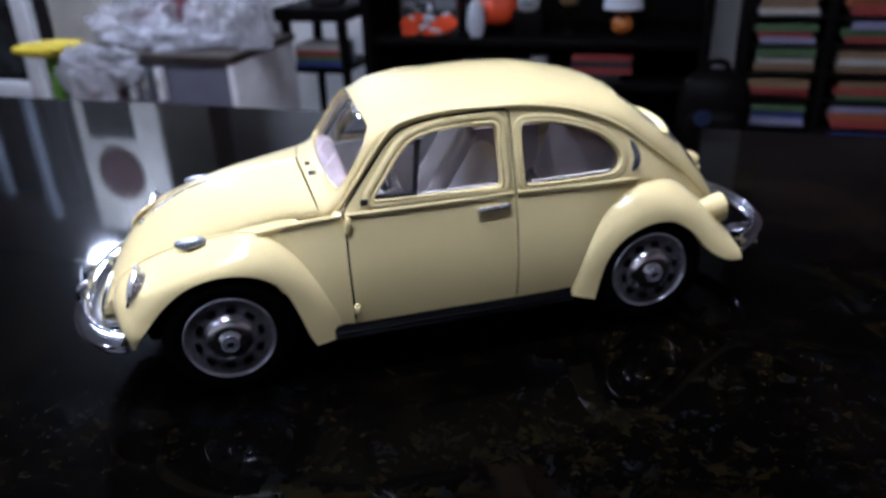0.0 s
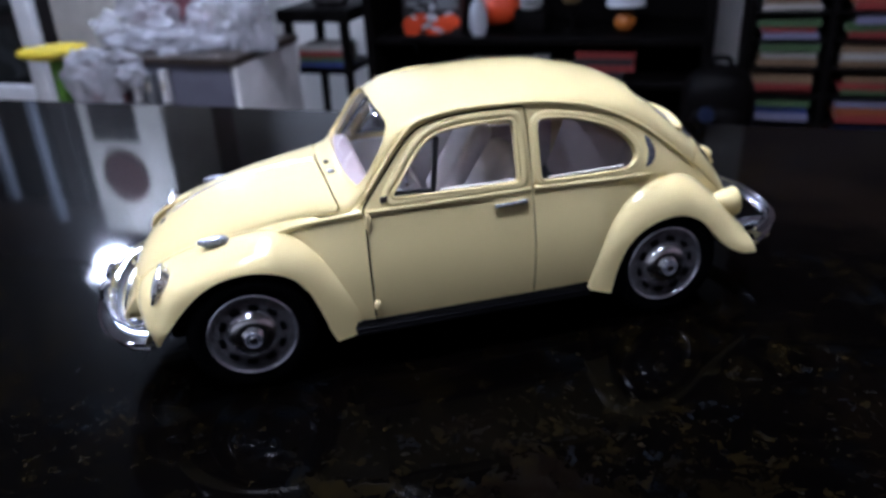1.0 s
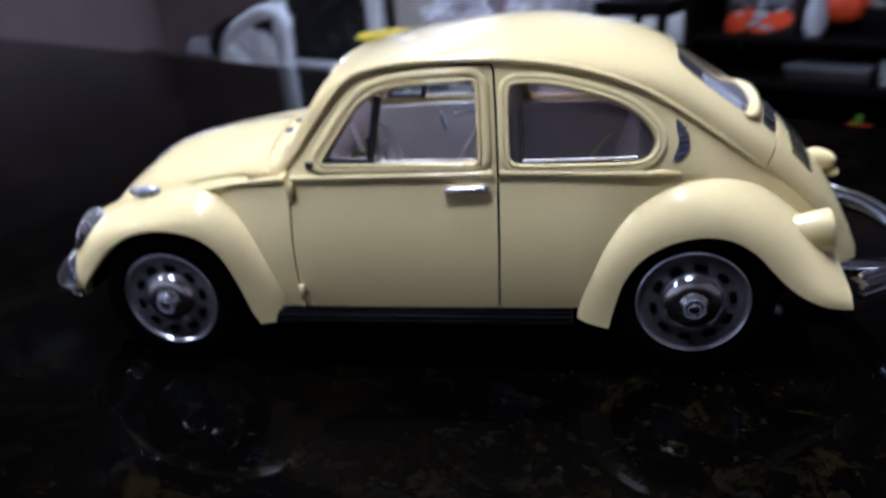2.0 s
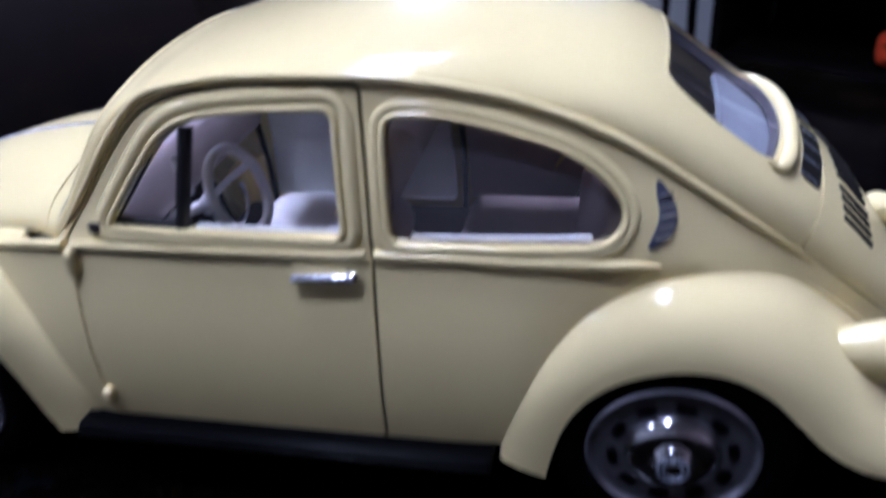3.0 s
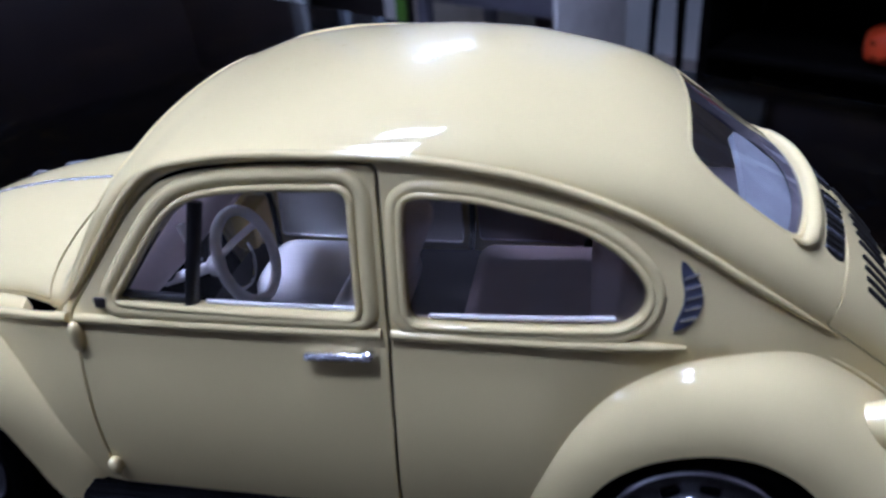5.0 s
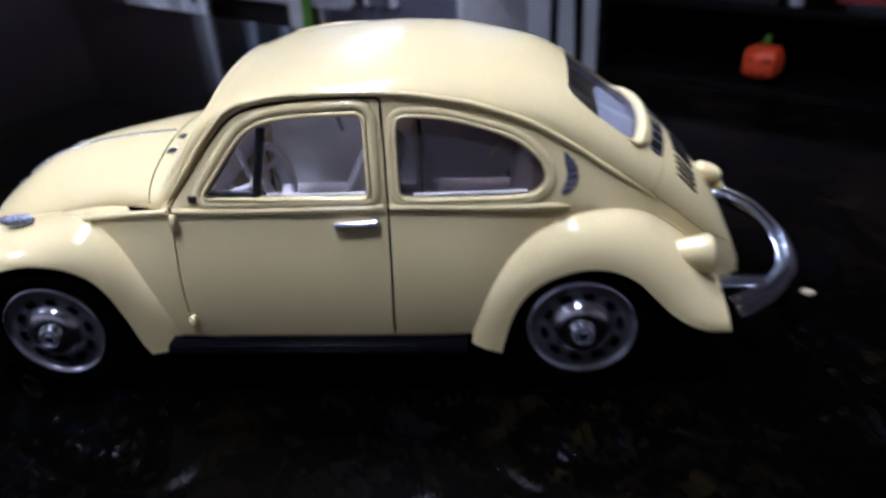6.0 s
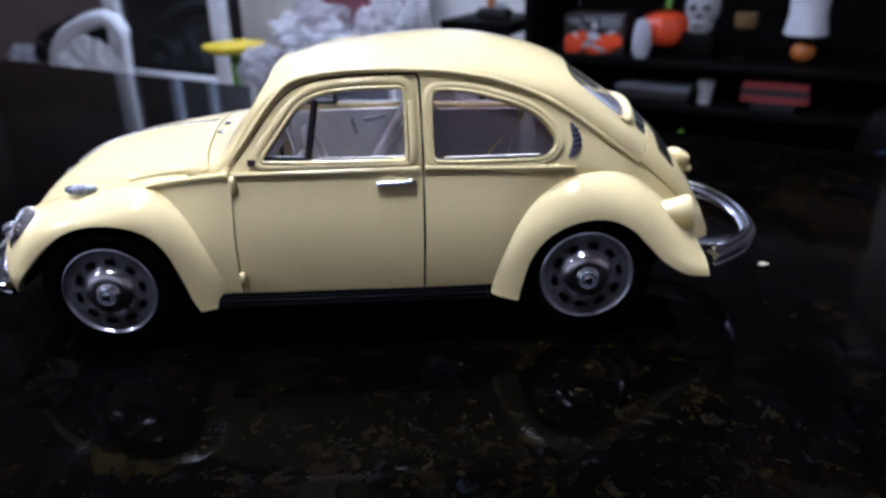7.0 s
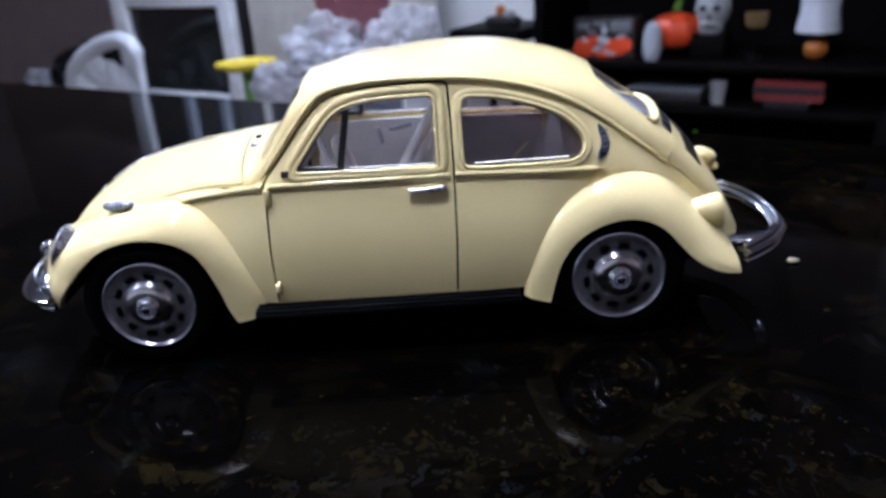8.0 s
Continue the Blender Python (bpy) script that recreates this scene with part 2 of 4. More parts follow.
def sheet(name, lift, outline, holes=(), step=0.03, thick=0.02, flip=False, sink=0.0, rim=True):
    """A trimmed sheet on the surface lift(u, v), with openings, turned edges of that thickness and the surface's own normals."""
    from mathutils.geometry import delaunay_2d_cdt
    loops = [dense(ccw(outline), step)] + [dense(ccw(h), step) for h in holes]
    lo = np.min([tuple(p) for p in loops[0]], 0)
    hi = np.max([tuple(p) for p in loops[0]], 0)
    gu, gv = np.meshgrid(np.arange(lo[0], hi[0] + step, step), np.arange(lo[1], hi[1] + step, step))
    grid = np.stack([gu.ravel(), gv.ravel()], 1)
    ok = inside(grid, loops[0]) & clear_of(grid, loops[0], 0.45 * step)
    for h in loops[1:]:
        ok &= ~inside(grid, h) & clear_of(grid, h, 0.45 * step)
    verts, edges = [], []
    for loop in loops:
        k = len(verts)
        verts += [Vector(p) for p in loop]
        edges += [(k + i, k + (i + 1) % len(loop)) for i in range(len(loop))]
    verts += [Vector((float(a), float(b))) for a, b in grid[ok]]
    flat, _, tris, *_ = delaunay_2d_cdt(verts, edges, [], 0, 1e-7)
    mid = np.array([[sum(flat[i].x for i in t) / 3, sum(flat[i].y for i in t) / 3] for t in tris])
    keep = inside(mid, loops[0])
    for h in loops[1:]:
        keep &= ~inside(mid, h)

    def normal(u, v):
        e = 2e-3
        n = (lift(u + e, v) - lift(u - e, v)).cross(lift(u, v + e) - lift(u, v - e)).normalized()
        return -n if flip else n

    nor = [normal(p.x, p.y) for p in flat]
    pos = [lift(p.x, p.y) - n * sink for p, n in zip(flat, nor)]
    faces, loop_normals = [], []
    for t, good in zip(tris, keep):
        if good:
            t = list(t)[::-1] if flip else list(t)
            faces.append(t)
            loop_normals += [nor[i] for i in t]
    if rim:
        for number, loop in enumerate(loops):
            for p, q in zip(loop, loop[1:] + loop[:1]):
                a, b = lift(p.x, p.y), lift(q.x, q.y)
                na, nb = normal(p.x, p.y), normal(q.x, q.y)
                k = len(pos)
                pos += [a - na * sink, b - nb * sink, b - nb * (sink + thick), a - na * (sink + thick)]
                quad = [k, k + 1, k + 2, k + 3]
                n = (pos[k + 1] - pos[k]).cross(na)
                if (number > 0):
                    n = -n
                if flip:
                    n = -n
                n = n.normalized() if n.length > 1e-9 else na
                face_n = (pos[k + 1] - pos[k]).cross(pos[k + 3] - pos[k])
                if face_n.dot(n) < 0:
                    quad.reverse()
                faces.append(quad)
                loop_normals += [n] * 4
    me = bpy.data.meshes.new(name)
    me.from_pydata([p * K for p in pos], [], faces)
    for f in me.polygons:
        f.use_smooth = True
    me.normals_split_custom_set([tuple(n) for n in loop_normals])
    return me


def tube(path, r, closed=False, sides=8, flat=1.0, scale=K, up=None):
    """A rod along a path; r a radius or a list of radii. flat squeezes it along the direction up."""
    bm = bmesh.new()
    pts = [Vector(p) for p in path]
    k, rings, side = len(pts), [], None
    for i, p in enumerate(pts):
        a = pts[i - 1] if (closed or i) else p
        b = pts[(i + 1) % k] if (closed or i < k - 1) else p
        d = (b - a).normalized()
        if up is not None:
            side = d.cross(Vector(up))
        elif side is None:
            side = d.orthogonal()
        side = (side - d * side.dot(d)).normalized()
        over = side.cross(d)
        rr = r[i] if isinstance(r, (list, tuple)) else r
        rings.append([bm.verts.new((p + rr * (math.cos(t) * side + flat * math.sin(t) * over)) * scale)
                      for t in (2 * math.pi * j / sides for j in range(sides))])
    for i in range(k if closed else k - 1):
        a, b = rings[i], rings[(i + 1) % k]
        for j in range(sides):
            bm.faces.new((a[j], a[(j + 1) % sides], b[(j + 1) % sides], b[j]))
    if not closed:
        bm.faces.new(rings[0])
        bm.faces.new(rings[-1][::-1])
    bmesh.ops.recalc_face_normals(bm, faces=bm.faces)
    return smooth(bm, 50)


def lathe(profile, centre, axis="Y", segments=48, scale=K):
    """A turned shape: (radius, height along the axis) pairs from one end to the other."""
    bm = bmesh.new()
    rings = []
    for r, h in profile:
        ring = []
        for i in range(segments):
            t = 2 * math.pi * i / segments
            c, s = r * math.cos(t), r * math.sin(t)
            v = {"Y": (c, h, s), "Z": (c, s, h), "X": (h, c, s)}[axis]
            ring.append(bm.verts.new((Vector(v) + Vector(centre)) * scale))
        rings.append(ring)
    for a, b in zip(rings, rings[1:]):
        for i in range(segments):
            bm.faces.new((a[i], a[(i + 1) % segments], b[(i + 1) % segments], b[i]))
    for ring in (rings[0], rings[-1]):
        if (ring[0].co - ring[segments // 2].co).length > 1e-7:
            bm.faces.new(ring)
    bmesh.ops.remove_doubles(bm, verts=bm.verts, dist=1e-7)
    bmesh.ops.recalc_face_normals(bm, faces=bm.faces)
    return smooth(bm, 35)


def block(size, centre, bevel=0.0, scale=1.0, matrix=None, segments=2, taper=None):
    """A box with rounded edges."""
    bm = bmesh.new()
    bmesh.ops.create_cube(bm, size=1.0)
    for v in bm.verts:
        v.co = Vector((v.co.x * size[0], v.co.y * size[1], v.co.z * size[2]))
        if taper and v.co.z > 0:
            v.co.x, v.co.y = v.co.x * taper, v.co.y * taper
    if bevel:
        bmesh.ops.bevel(bm, geom=bm.edges[:], offset=bevel, segments=segments, profile=0.5, affect="EDGES")
    if matrix is not None:
        bmesh.ops.transform(bm, matrix=matrix, verts=bm.verts)
    for v in bm.verts:
        v.co = (v.co + Vector(centre)) * scale
    return smooth(bm, 35)


def ball(radii, centre, scale=1.0, power=1.0, matrix=None, segments=24, rings=14):
    """A rounded lump; power under 1 squares it off."""
    bm = bmesh.new()
    bmesh.ops.create_uvsphere(bm, u_segments=segments, v_segments=rings, radius=1.0)
    for v in bm.verts:
        c = [math.copysign(abs(x) ** power, x) * r for x, r in zip(v.co, radii)]
        v.co = Vector(c)
    if matrix is not None:
        bmesh.ops.transform(bm, matrix=matrix, verts=bm.verts)
    for v in bm.verts:
        v.co = (v.co + Vector(centre)) * scale
    return smooth(bm, 60)


def merged(*parts_of):
    bm = bmesh.new()
    for other in parts_of:
        me = bpy.data.meshes.new("joined")
        other.to_mesh(me)
        other.free()
        bm.from_mesh(me)
        bpy.data.meshes.remove(me)
    return bm


# ---- the model car: its surfaces, in metres of the real car, front towards -x ----
z_top = table((-1.90, .36), (-1.86, .41), (-1.83, .50), (-1.77, .61), (-1.68, .715), (-1.57, .80), (-1.35, .922), (-1.10, .984), (-.88, 1.012), (-.70, 1.024),
              (-.62, 1.030), (-.585, 1.050), (-.53, 1.120), (-.46, 1.240), (-.41, 1.314), (-.36, 1.344), (-.25, 1.366), (0, 1.412), (.26, 1.453), (.45, 1.466), (.62, 1.462),
              (.84, 1.424), (1.00, 1.384), (1.10, 1.345), (1.26, 1.238), (1.50, 1.066), (1.60, .985), (1.71, .87), (1.87, .66), (1.96, .47), (2.0, .36))
z_rail = table((-1.90, .33), (-1.80, .47), (-1.70, .56), (-1.50, .68), (-1.24, .78), (-1.05, .842), (-.80, .876), (-.70, .882), (-.64, .890), (-.55, .960), (-.45, 1.092),
               (-.36, 1.206), (-.30, 1.277), (-.20, 1.338), (.10, 1.374), (.38, 1.366), (.69, 1.322), (.85, 1.272), (1.0, 1.206), (1.1, 1.144), (1.2, 1.072), (1.3, .995), (1.4, .918), (1.51, .830),
               (1.75, .61), (1.95, .41), (2.0, .33))
y_rail = table((-1.90, .25), (-1.80, .33), (-1.60, .40), (-1.20, .46), (-.90, .50), (-.70, .56), (-.62, .60), (-.55, .613), (-.45, .592), (-.36, .577), (-.30, .561), (-.20, .548), (.20, .548), (.40, .542),
               (.70, .535), (.90, .525), (1.10, .515), (1.30, .49), (1.50, .44), (1.75, .35), (1.95, .25), (2.0, .22))
z_belt = table((-1.90, .31), (-1.50, .60), (-1.24, .73), (-1.0, .825), (-.80, .872), (-.53, .905), (.38, .91), (.80, .893), (1.16, .878), (1.30, .82), (1.50, .66),
               (1.75, .46), (2.0, .28))
y_belt = table((-1.90, .27), (-1.50, .43), (-1.20, .50), (-.90, .575), (-.55, .648), (0, .66), (.40, .655), (.80, .64), (1.10, .615), (1.30, .575),
               (1.50, .50), (1.75, .38), (2.0, .24))
z_sill = table((-1.90, .28), (-1.65, .29), (-1.55, .50), (-.85, .50), (-.72, .30), (.78, .30), (.90, .50), (1.55, .50), (1.70, .33), (2.0, .32))
y_sill = table((-1.90, .25), (-1.50, .42), (-1.05, .56), (-.80, .66), (-.60, .705), (-.50, .713), (.40, .715), (.74, .705), (.95, .665), (1.20, .60), (1.50, .50), (1.75, .40), (2.0, .24))


def half_width(x, z):
    zb, ys = z_belt(x), y_belt(x)
    if z < zb:
        u = min((zb - z) / max(zb - .29, .04), 1.1)
        return ys + (y_sill(x) - ys) * math.sin(2.15 * u) / .837
    u = min((z - zb) / max(z_rail(x) - zb, 1e-3), 1.2)
    return ys + (y_rail(x) - ys) * u**1.25


def near_side(x, z):
    return Vector((x, -half_width(x, z), z))


def far_side(x, z):
    return Vector((x, half_width(x, z), z))


# How square the roof's cross-section is: under 1 it rises steeply from the gutter and flattens on top.
fullness = table((-2.0, 1.15), (-1.5, 1.30), (-1.05, 1.22), (-.78, .90), (-.62, .78), (-.47, .72), (-.36, .75), (-.25, .90), (0, 1.30), (.5, 1.35), (.9, 1.08), (1.1, .88), (1.4, .86), (1.6, .95), (2.0, 1))
SPAN = 0.75         # length of half the roof's arc in the flat drawing


def over_top(x, v):
    """Hood, roof and tail: v from -SPAN at the near gutter to SPAN at the far one."""
    s = min(max(v / SPAN, -1.02), 1.02)
    t = (1 - abs(s)) * math.pi / 2
    zr, zt = z_rail(x), z_top(x)
    rise = math.copysign(abs(math.sin(t)) ** fullness(x), t)
    return Vector((x, math.copysign(y_rail(x) * math.cos(t), s), zr + (zt - zr) * rise))


def ridge(lift, outline, r, out=0.0, sink=0.0, flip=False, closed=True, step=0.025, flat=1.0, sides=8):
    """A bead that follows an outline on a surface."""
    pts = dense([Vector(p[:2]) for p in outline], step, closed)
    path, ups = [], []
    for p in pts:
        e = 2e-3
        n = (lift(p.x + e, p.y) - lift(p.x - e, p.y)).cross(lift(p.x, p.y + e) - lift(p.x, p.y - e)).normalized()
        n = -n if flip else n
        path.append(lift(p.x, p.y) + n * out)
    if callable(r):
        r = [r(i / (len(path) - 1)) for i in range(len(path))]
    return tube(path, r, closed, sides, flat)


# Outlines on the side: x along the car, z up.
DOOR = ccw(fillet([(-.535, .302, .02), (.372, .298, .02), (.385, .60), (.388, .90), (.386, 1.15), (.379, 1.342, .025), (.25, 1.346, .05), (.04, 1.342, .1), (-.118, 1.325, .08),
                   (-.215, 1.292, .06), (-.279, 1.240, .05), (-.35, 1.160, .04), (-.415, 1.078, .03), (-.545, .915, .02), (-.535, .87), (-.54, .60)]))
DOOR_WINDOW = ccw(fillet([(-.385, .968, .025), (.313, .955, .03), (.308, 1.284, .035), (.10, 1.282, .1), (-.02, 1.274, .08), (-.115, 1.256, .05), (-.185, 1.218, .05), (-.245, 1.150, .05)]))
QUARTER = ccw([Vector(p[:2]) for p in curve_through([(.447, 1.0), (.455, .957), (.50, .943), (.75, .937), (.93, .935), (1.00, .945), (1.04, .985), (1.035, 1.04), (.98, 1.105),
                                                 (.90, 1.16), (.78, 1.208), (.64, 1.247), (.52, 1.262), (.462, 1.258), (.447, 1.225), (.445, 1.12)], 5, True)])
z_gutter = table((-.60, .905), (-.555, .945), (-.44, 1.088), (-.372, 1.178), (-.30, 1.262), (-.235, 1.318), (-.13, 1.352), (.04, 1.368), (.40, 1.372), (2.0, 1.372))
XS = [-1.88 + 3.86 * i / 90 for i in range(91)]
SIDE = [Vector((x, z_sill(x))) for x in XS] + [Vector((x, z_rail(x))) for x in reversed(XS)]
# Outlines on the top: x along the car, v across.
HOOD = ccw(fillet([(-1.78, -.50, .22), (-1.45, -.71, .3), (-.664, -.708, .05), (-.690, -.42, .1), (-.722, 0, .1), (-.690, .42, .1), (-.664, .708, .05), (-1.45, .71, .3),
                   (-1.78, .50, .22), (-1.81, 0, .1)]))
WINDSHIELD = ccw(fillet([(-.605, 0, .2), (-.592, -.28, .1), (-.552, -.560, .04), (-.47, -.622, .1), (-.405, -.598, .06), (-.350, -.44, .05), (-.368, 0, .3),
                         (-.350, .44, .05), (-.405, .598, .06), (-.47, .622, .1), (-.552, .560, .04), (-.592, .28, .1)]))
REAR_WINDOW = ccw(fillet([(1.145, -.340, .06), (1.168, 0, .2), (1.145, .340, .06), (1.26, .395, .1), (1.425, .425, .06), (1.478, .21, .12), (1.495, 0, .2), (1.478, -.21, .12),
                          (1.425, -.425, .06), (1.26, -.395, .1)]))
LID = ccw(fillet([(1.512, -.735, .02), (1.548, -.57, .1), (1.587, -.33, .1), (1.612, 0, .3), (1.587, .33, .1), (1.548, .57, .1), (1.512, .735, .02), (1.80, .735, .03), (1.93, .60, .08), (1.95, 0, .2), (1.93, -.60, .08), (1.80, -.735, .03)]))
ENDS = [Vector((x, -SPAN)) for x in XS] + [Vector((x, SPAN)) for x in reversed(XS)]

car = thing("model_car", (0, 0, TOP), "cream yellow die-cast model car with chrome trim, parked on black granite", "toy car")

part("top_shell", sheet("top_shell", over_top, ENDS, [grown(HOOD, .010), WINDSHIELD, REAR_WINDOW, grown(LID, .006)], .03, .035), CREAM, car)
hood = part("hood", sheet("hood", over_top, HOOD, step=.03, thick=.03), CREAM, car)
lid = part("engine_lid", sheet("engine_lid", over_top, LID, step=.03, thick=.03), CREAM, car)
part("windshield", sheet("windshield", over_top, grown(WINDSHIELD, .01), step=.05, sink=.018, rim=False), PANE, car, "clear plastic windshield")
part("windshield_seal", ridge(over_top, grown(WINDSHIELD, .002), .006, out=-.002), CREAM, car)
part("rear_window", sheet("rear_window", over_top, grown(REAR_WINDOW, .01), step=.05, sink=.004, rim=False), PANE, car, "clear plastic rear window")
# Added dark ring hides the bright cream rim, as cabin shade would.
part("rear_window_liner", sheet("rear_window_liner", over_top, grown(REAR_WINDOW, .06), [grown(REAR_WINDOW, -.006)], step=.03, thick=.03, sink=.012), SHADE_MAUVE, car, "dark ring under the rear window's edge, standing for cabin shade")
part("rear_window_rim", ridge(over_top, grown(REAR_WINDOW, .006), .007, out=-.0045), CREAM, car)
part("rear_window_lip", ridge(over_top, [Vector(q[:2]) for q in curve_through([(1.405, -.437, 0), (1.440, -.430, 0), (1.468, -.36, 0), (1.492, -.225, 0), (1.508, 0, 0), (1.492, .225, 0), (1.468, .36, 0), (1.440, .430, 0), (1.405, .437, 0)], 5)], lambda s: .023 * min(1, .1 + s * 6, .1 + (1 - s) * 6), out=.004, closed=False), CREAM, car,
     "raised cream lip under the rear window")

for sign, lift, flip in ((-1, near_side, False), (1, far_side, True)):
    part("body_side", sheet("body_side", lift, SIDE, [grown(DOOR, .0105), QUARTER], .03, .035, flip), CREAM, car)
    door = part("door", sheet("door", lift, DOOR, [DOOR_WINDOW], .03, .04, flip), CREAM, car)
    # The raised frame round each opening: an outer bead, a step and an inner bead.
    for name, hole, owner in (("window_frame", DOOR_WINDOW, door), ("window_frame", QUARTER, car)):
        outer = grown(hole, .038 if owner == door else .027)
        if owner == door:
            outer = [Vector((q.x, max(q.y, .936))) for q in outer]
        part(name, ridge(lift, outer, .028 if owner == door else .021, out=-.014 if owner == door else -.009, flip=flip), CREAM, owner)
        part(name, ridge(lift, grown(hole, .008), .0105, out=.003, flip=flip), CREAM, owner)
    for owner, xa, xb, zl in ((door, -.12, .30, .972), (car, .50, .97, .955)):
        part("glass_edge", ridge(lift, [Vector((xa, zl)), Vector((xb, zl - .004))], .006, out=-.0235, flip=flip, closed=False), SEAT, owner, "pale lower edge of the window insert")
    part("door_glass", sheet("door_glass", lift, grown(DOOR_WINDOW, .012), step=.06, flip=flip, sink=.028, rim=False), PANE, door, "clear plastic side window")
    part("quarter_glass", sheet("quarter_glass", lift, grown(QUARTER, .012), step=.06, flip=flip, sink=.028, rim=False), TINTED, car, "smoky clear plastic side window")
    # Black bar and lower edge of the vent pane.
    bar = [Vector((-.165, .955)), Vector((-.115, 1.245))]
    part("vent_bar", ridge(lift, bar, .021, out=-.020, flip=flip, closed=False, flat=.6), BLACK, door, "black vent window bar")
    part("vent_edge", ridge(lift, [Vector((-.375, .982)), Vector((-.16, .975))], .013, out=-.022, flip=flip, closed=False), BLACK, door)
    part("vent_edge", ridge(lift, [Vector((-.372, .985)), Vector((-.235, 1.165))], .006, out=-.022, flip=flip, closed=False), BLACK, door)
    # Belt moulding, gutter, sill, hinges, handle.
    for xa, xb in ((-1.06, -.558), (-.53, .375), (.40, 1.14)):
        owner = door if xa == -.53 else car
        line = [Vector((xa + (xb - xa) * i / 30, z_belt(xa + (xb - xa) * i / 30))) for i in range(31)]
        path = [lift(q.x, q.y) + Vector((0, sign * .003, 0)) for q in line]
        thin = [.015 * min(1, .25 + i / 6 if xa < -.9 else 1, .3 + (30 - i) / 5 if xa > .3 else 1) for i in range(31)]
        part("belt_moulding", tube(path, thin, sides=10), CREAM, owner)
    gutter = [Vector((x, min(z_rail(x) - .004, z_gutter(x)))) for x in (-.575 + 2.12 * i / 60 for i in range(61))]
    part("rain_gutter", ridge(lift, gutter, lambda s: .013 * min(1, .3 + s * 12, .2 + (1 - s) * 8), out=.006, flip=flip, closed=False), CREAM, car)
    for x, z, h in ((-.530, .855, .05), (-.527, .395, .032)):
        y = half_width(x, z)
        part("hinge", ball((.019, .022, h), (x, sign * (y + .012), z), K, .8), CREAM, door)
    y = half_width(.26, .85)
    blade = block((.188, .030, .022), (.256, sign * (y + .018), .850), .008, K, Matrix.Rotation(radians(sign * 33), 4, "X") @ Matrix.Rotation(radians(-2), 4, "Y"), 3)
    part("door_handle", blade, SATIN, door, "satin silver blade door handle")
    part("handle_foot", ball((.024, .022, .016), (.335, sign * (y + .008), .856), K, .8), CHROME, door)
    # No hole is cut: a dark block stands for its shadowed inside.
    part("mirror_hole", block((.042, .012, .034), (-.432, sign * (half_width(-.432, .962) + .009), .962), .005, K), RECESS, door, "small dark block painted as the shade in the mirror hole")
    # Dark strips added behind the gaps round the door, for the shade in them.
    part("door_seal", ridge(lift, grown(DOOR, .005), .014, out=-.034, flip=flip), RUBBER, car)
    # Crescent vent behind the quarter window.
    crescent = [Vector(q[:2]) for q in curve_through([(1.122, 1.085, 0), (1.150, 1.055, 0), (1.172, 1.01, 0), (1.172, .972, 0), (1.150, .94, 0), (1.108, .925, 0), (1.116, .955, 0), (1.128, .985, 0),
                                                      (1.130, 1.015, 0), (1.122, 1.05, 0)], 4, True)]
    vent = part("quarter_vent", sheet("quarter_vent", lift, crescent, step=.010, thick=.010, flip=flip, sink=-.006), VENT, car, "dark crescent air vent")
    for x0, x1, z in ((1.120, 1.158, .950), (1.129, 1.167, .974), (1.132, 1.171, .998), (1.130, 1.169, 1.022), (1.126, 1.160, 1.046)):
        part("vent_rib", ridge(lift, [Vector((x0, z)), Vector((x1, z + .004))], .0042, out=.007, flip=flip, closed=False, sides=6), SILVER, vent)
    # Running board with ribs.
    board = part("running_board", block((1.36, .17, .05), (.02, sign * .70, .268), .015, K), BOARD, car, "black ribbed running board")
    for i in range(4):
        part("rib", block((1.34, .012, .012), (.02, sign * (.64 + .04 * i), .296), .004, K), BOARD, board)
    part("edge_strip", block((1.36, .014, .018), (.02, sign * .785, .262), .005, K), BOARD, board)


def fender(name, sign, joint, arch):
    """A fender between its joint with the body and the edge of the wheel arch: rows of (x, z, y)."""
    n, m = 8, 14
    j, a = curve_through([(x, z, y - .012) for x, z, y in joint], n), curve_through(arch, n)
    bm, rows = bmesh.new(), []
    for p, q in zip(j, a):
        row = []
        for i in range(m + 1):
            t = i / m * math.pi / 2
            c = 1 - math.cos(t) ** 0.95
            k = i / m
            c, g = .94 * (1 - math.cos(t)) + .06 * k, .94 * math.sin(t) ** .9 + .06 * k
            row.append(bm.verts.new(Vector((p.x + (q.x - p.x) * c, sign * (p.z + (q.z - p.z) * g), p.y + (q.y - p.y) * c)) * K))
        for deep in (.004, .03, .06):
            row.append(bm.verts.new(Vector((q.x, sign * (q.z - deep), q.y - .004)) * K))
        rows.append(row)
    for r, s in zip(rows, rows[1:]):
        for i in range(len(r) - 1):
            bm.faces.new((r[i], r[i + 1], s[i + 1], s[i]))
    for row in (rows[0], rows[-1]):
        bm.faces.new(row)
    bmesh.ops.remove_doubles(bm, verts=bm.verts, dist=1e-6)
    bmesh.ops.recalc_face_normals(bm, faces=bm.faces)
    return part(name, smooth(bm, 45), CREAM, car), a


FRONT_JOINT = [(-1.70, .34, .60), (-1.745, .45, .54), (-1.755, .555, .48), (-1.71, .64, .445), (-1.60, .708, .44), (-1.42, .772, .455), (-1.22, .815, .49), (-1.05, .838, .53), (-.93, .808, .56),
               (-.82, .73, .585), (-.735, .635, .62), (-.665, .515, .665), (-.612, .38, .69), (-.615, .235, .705)]
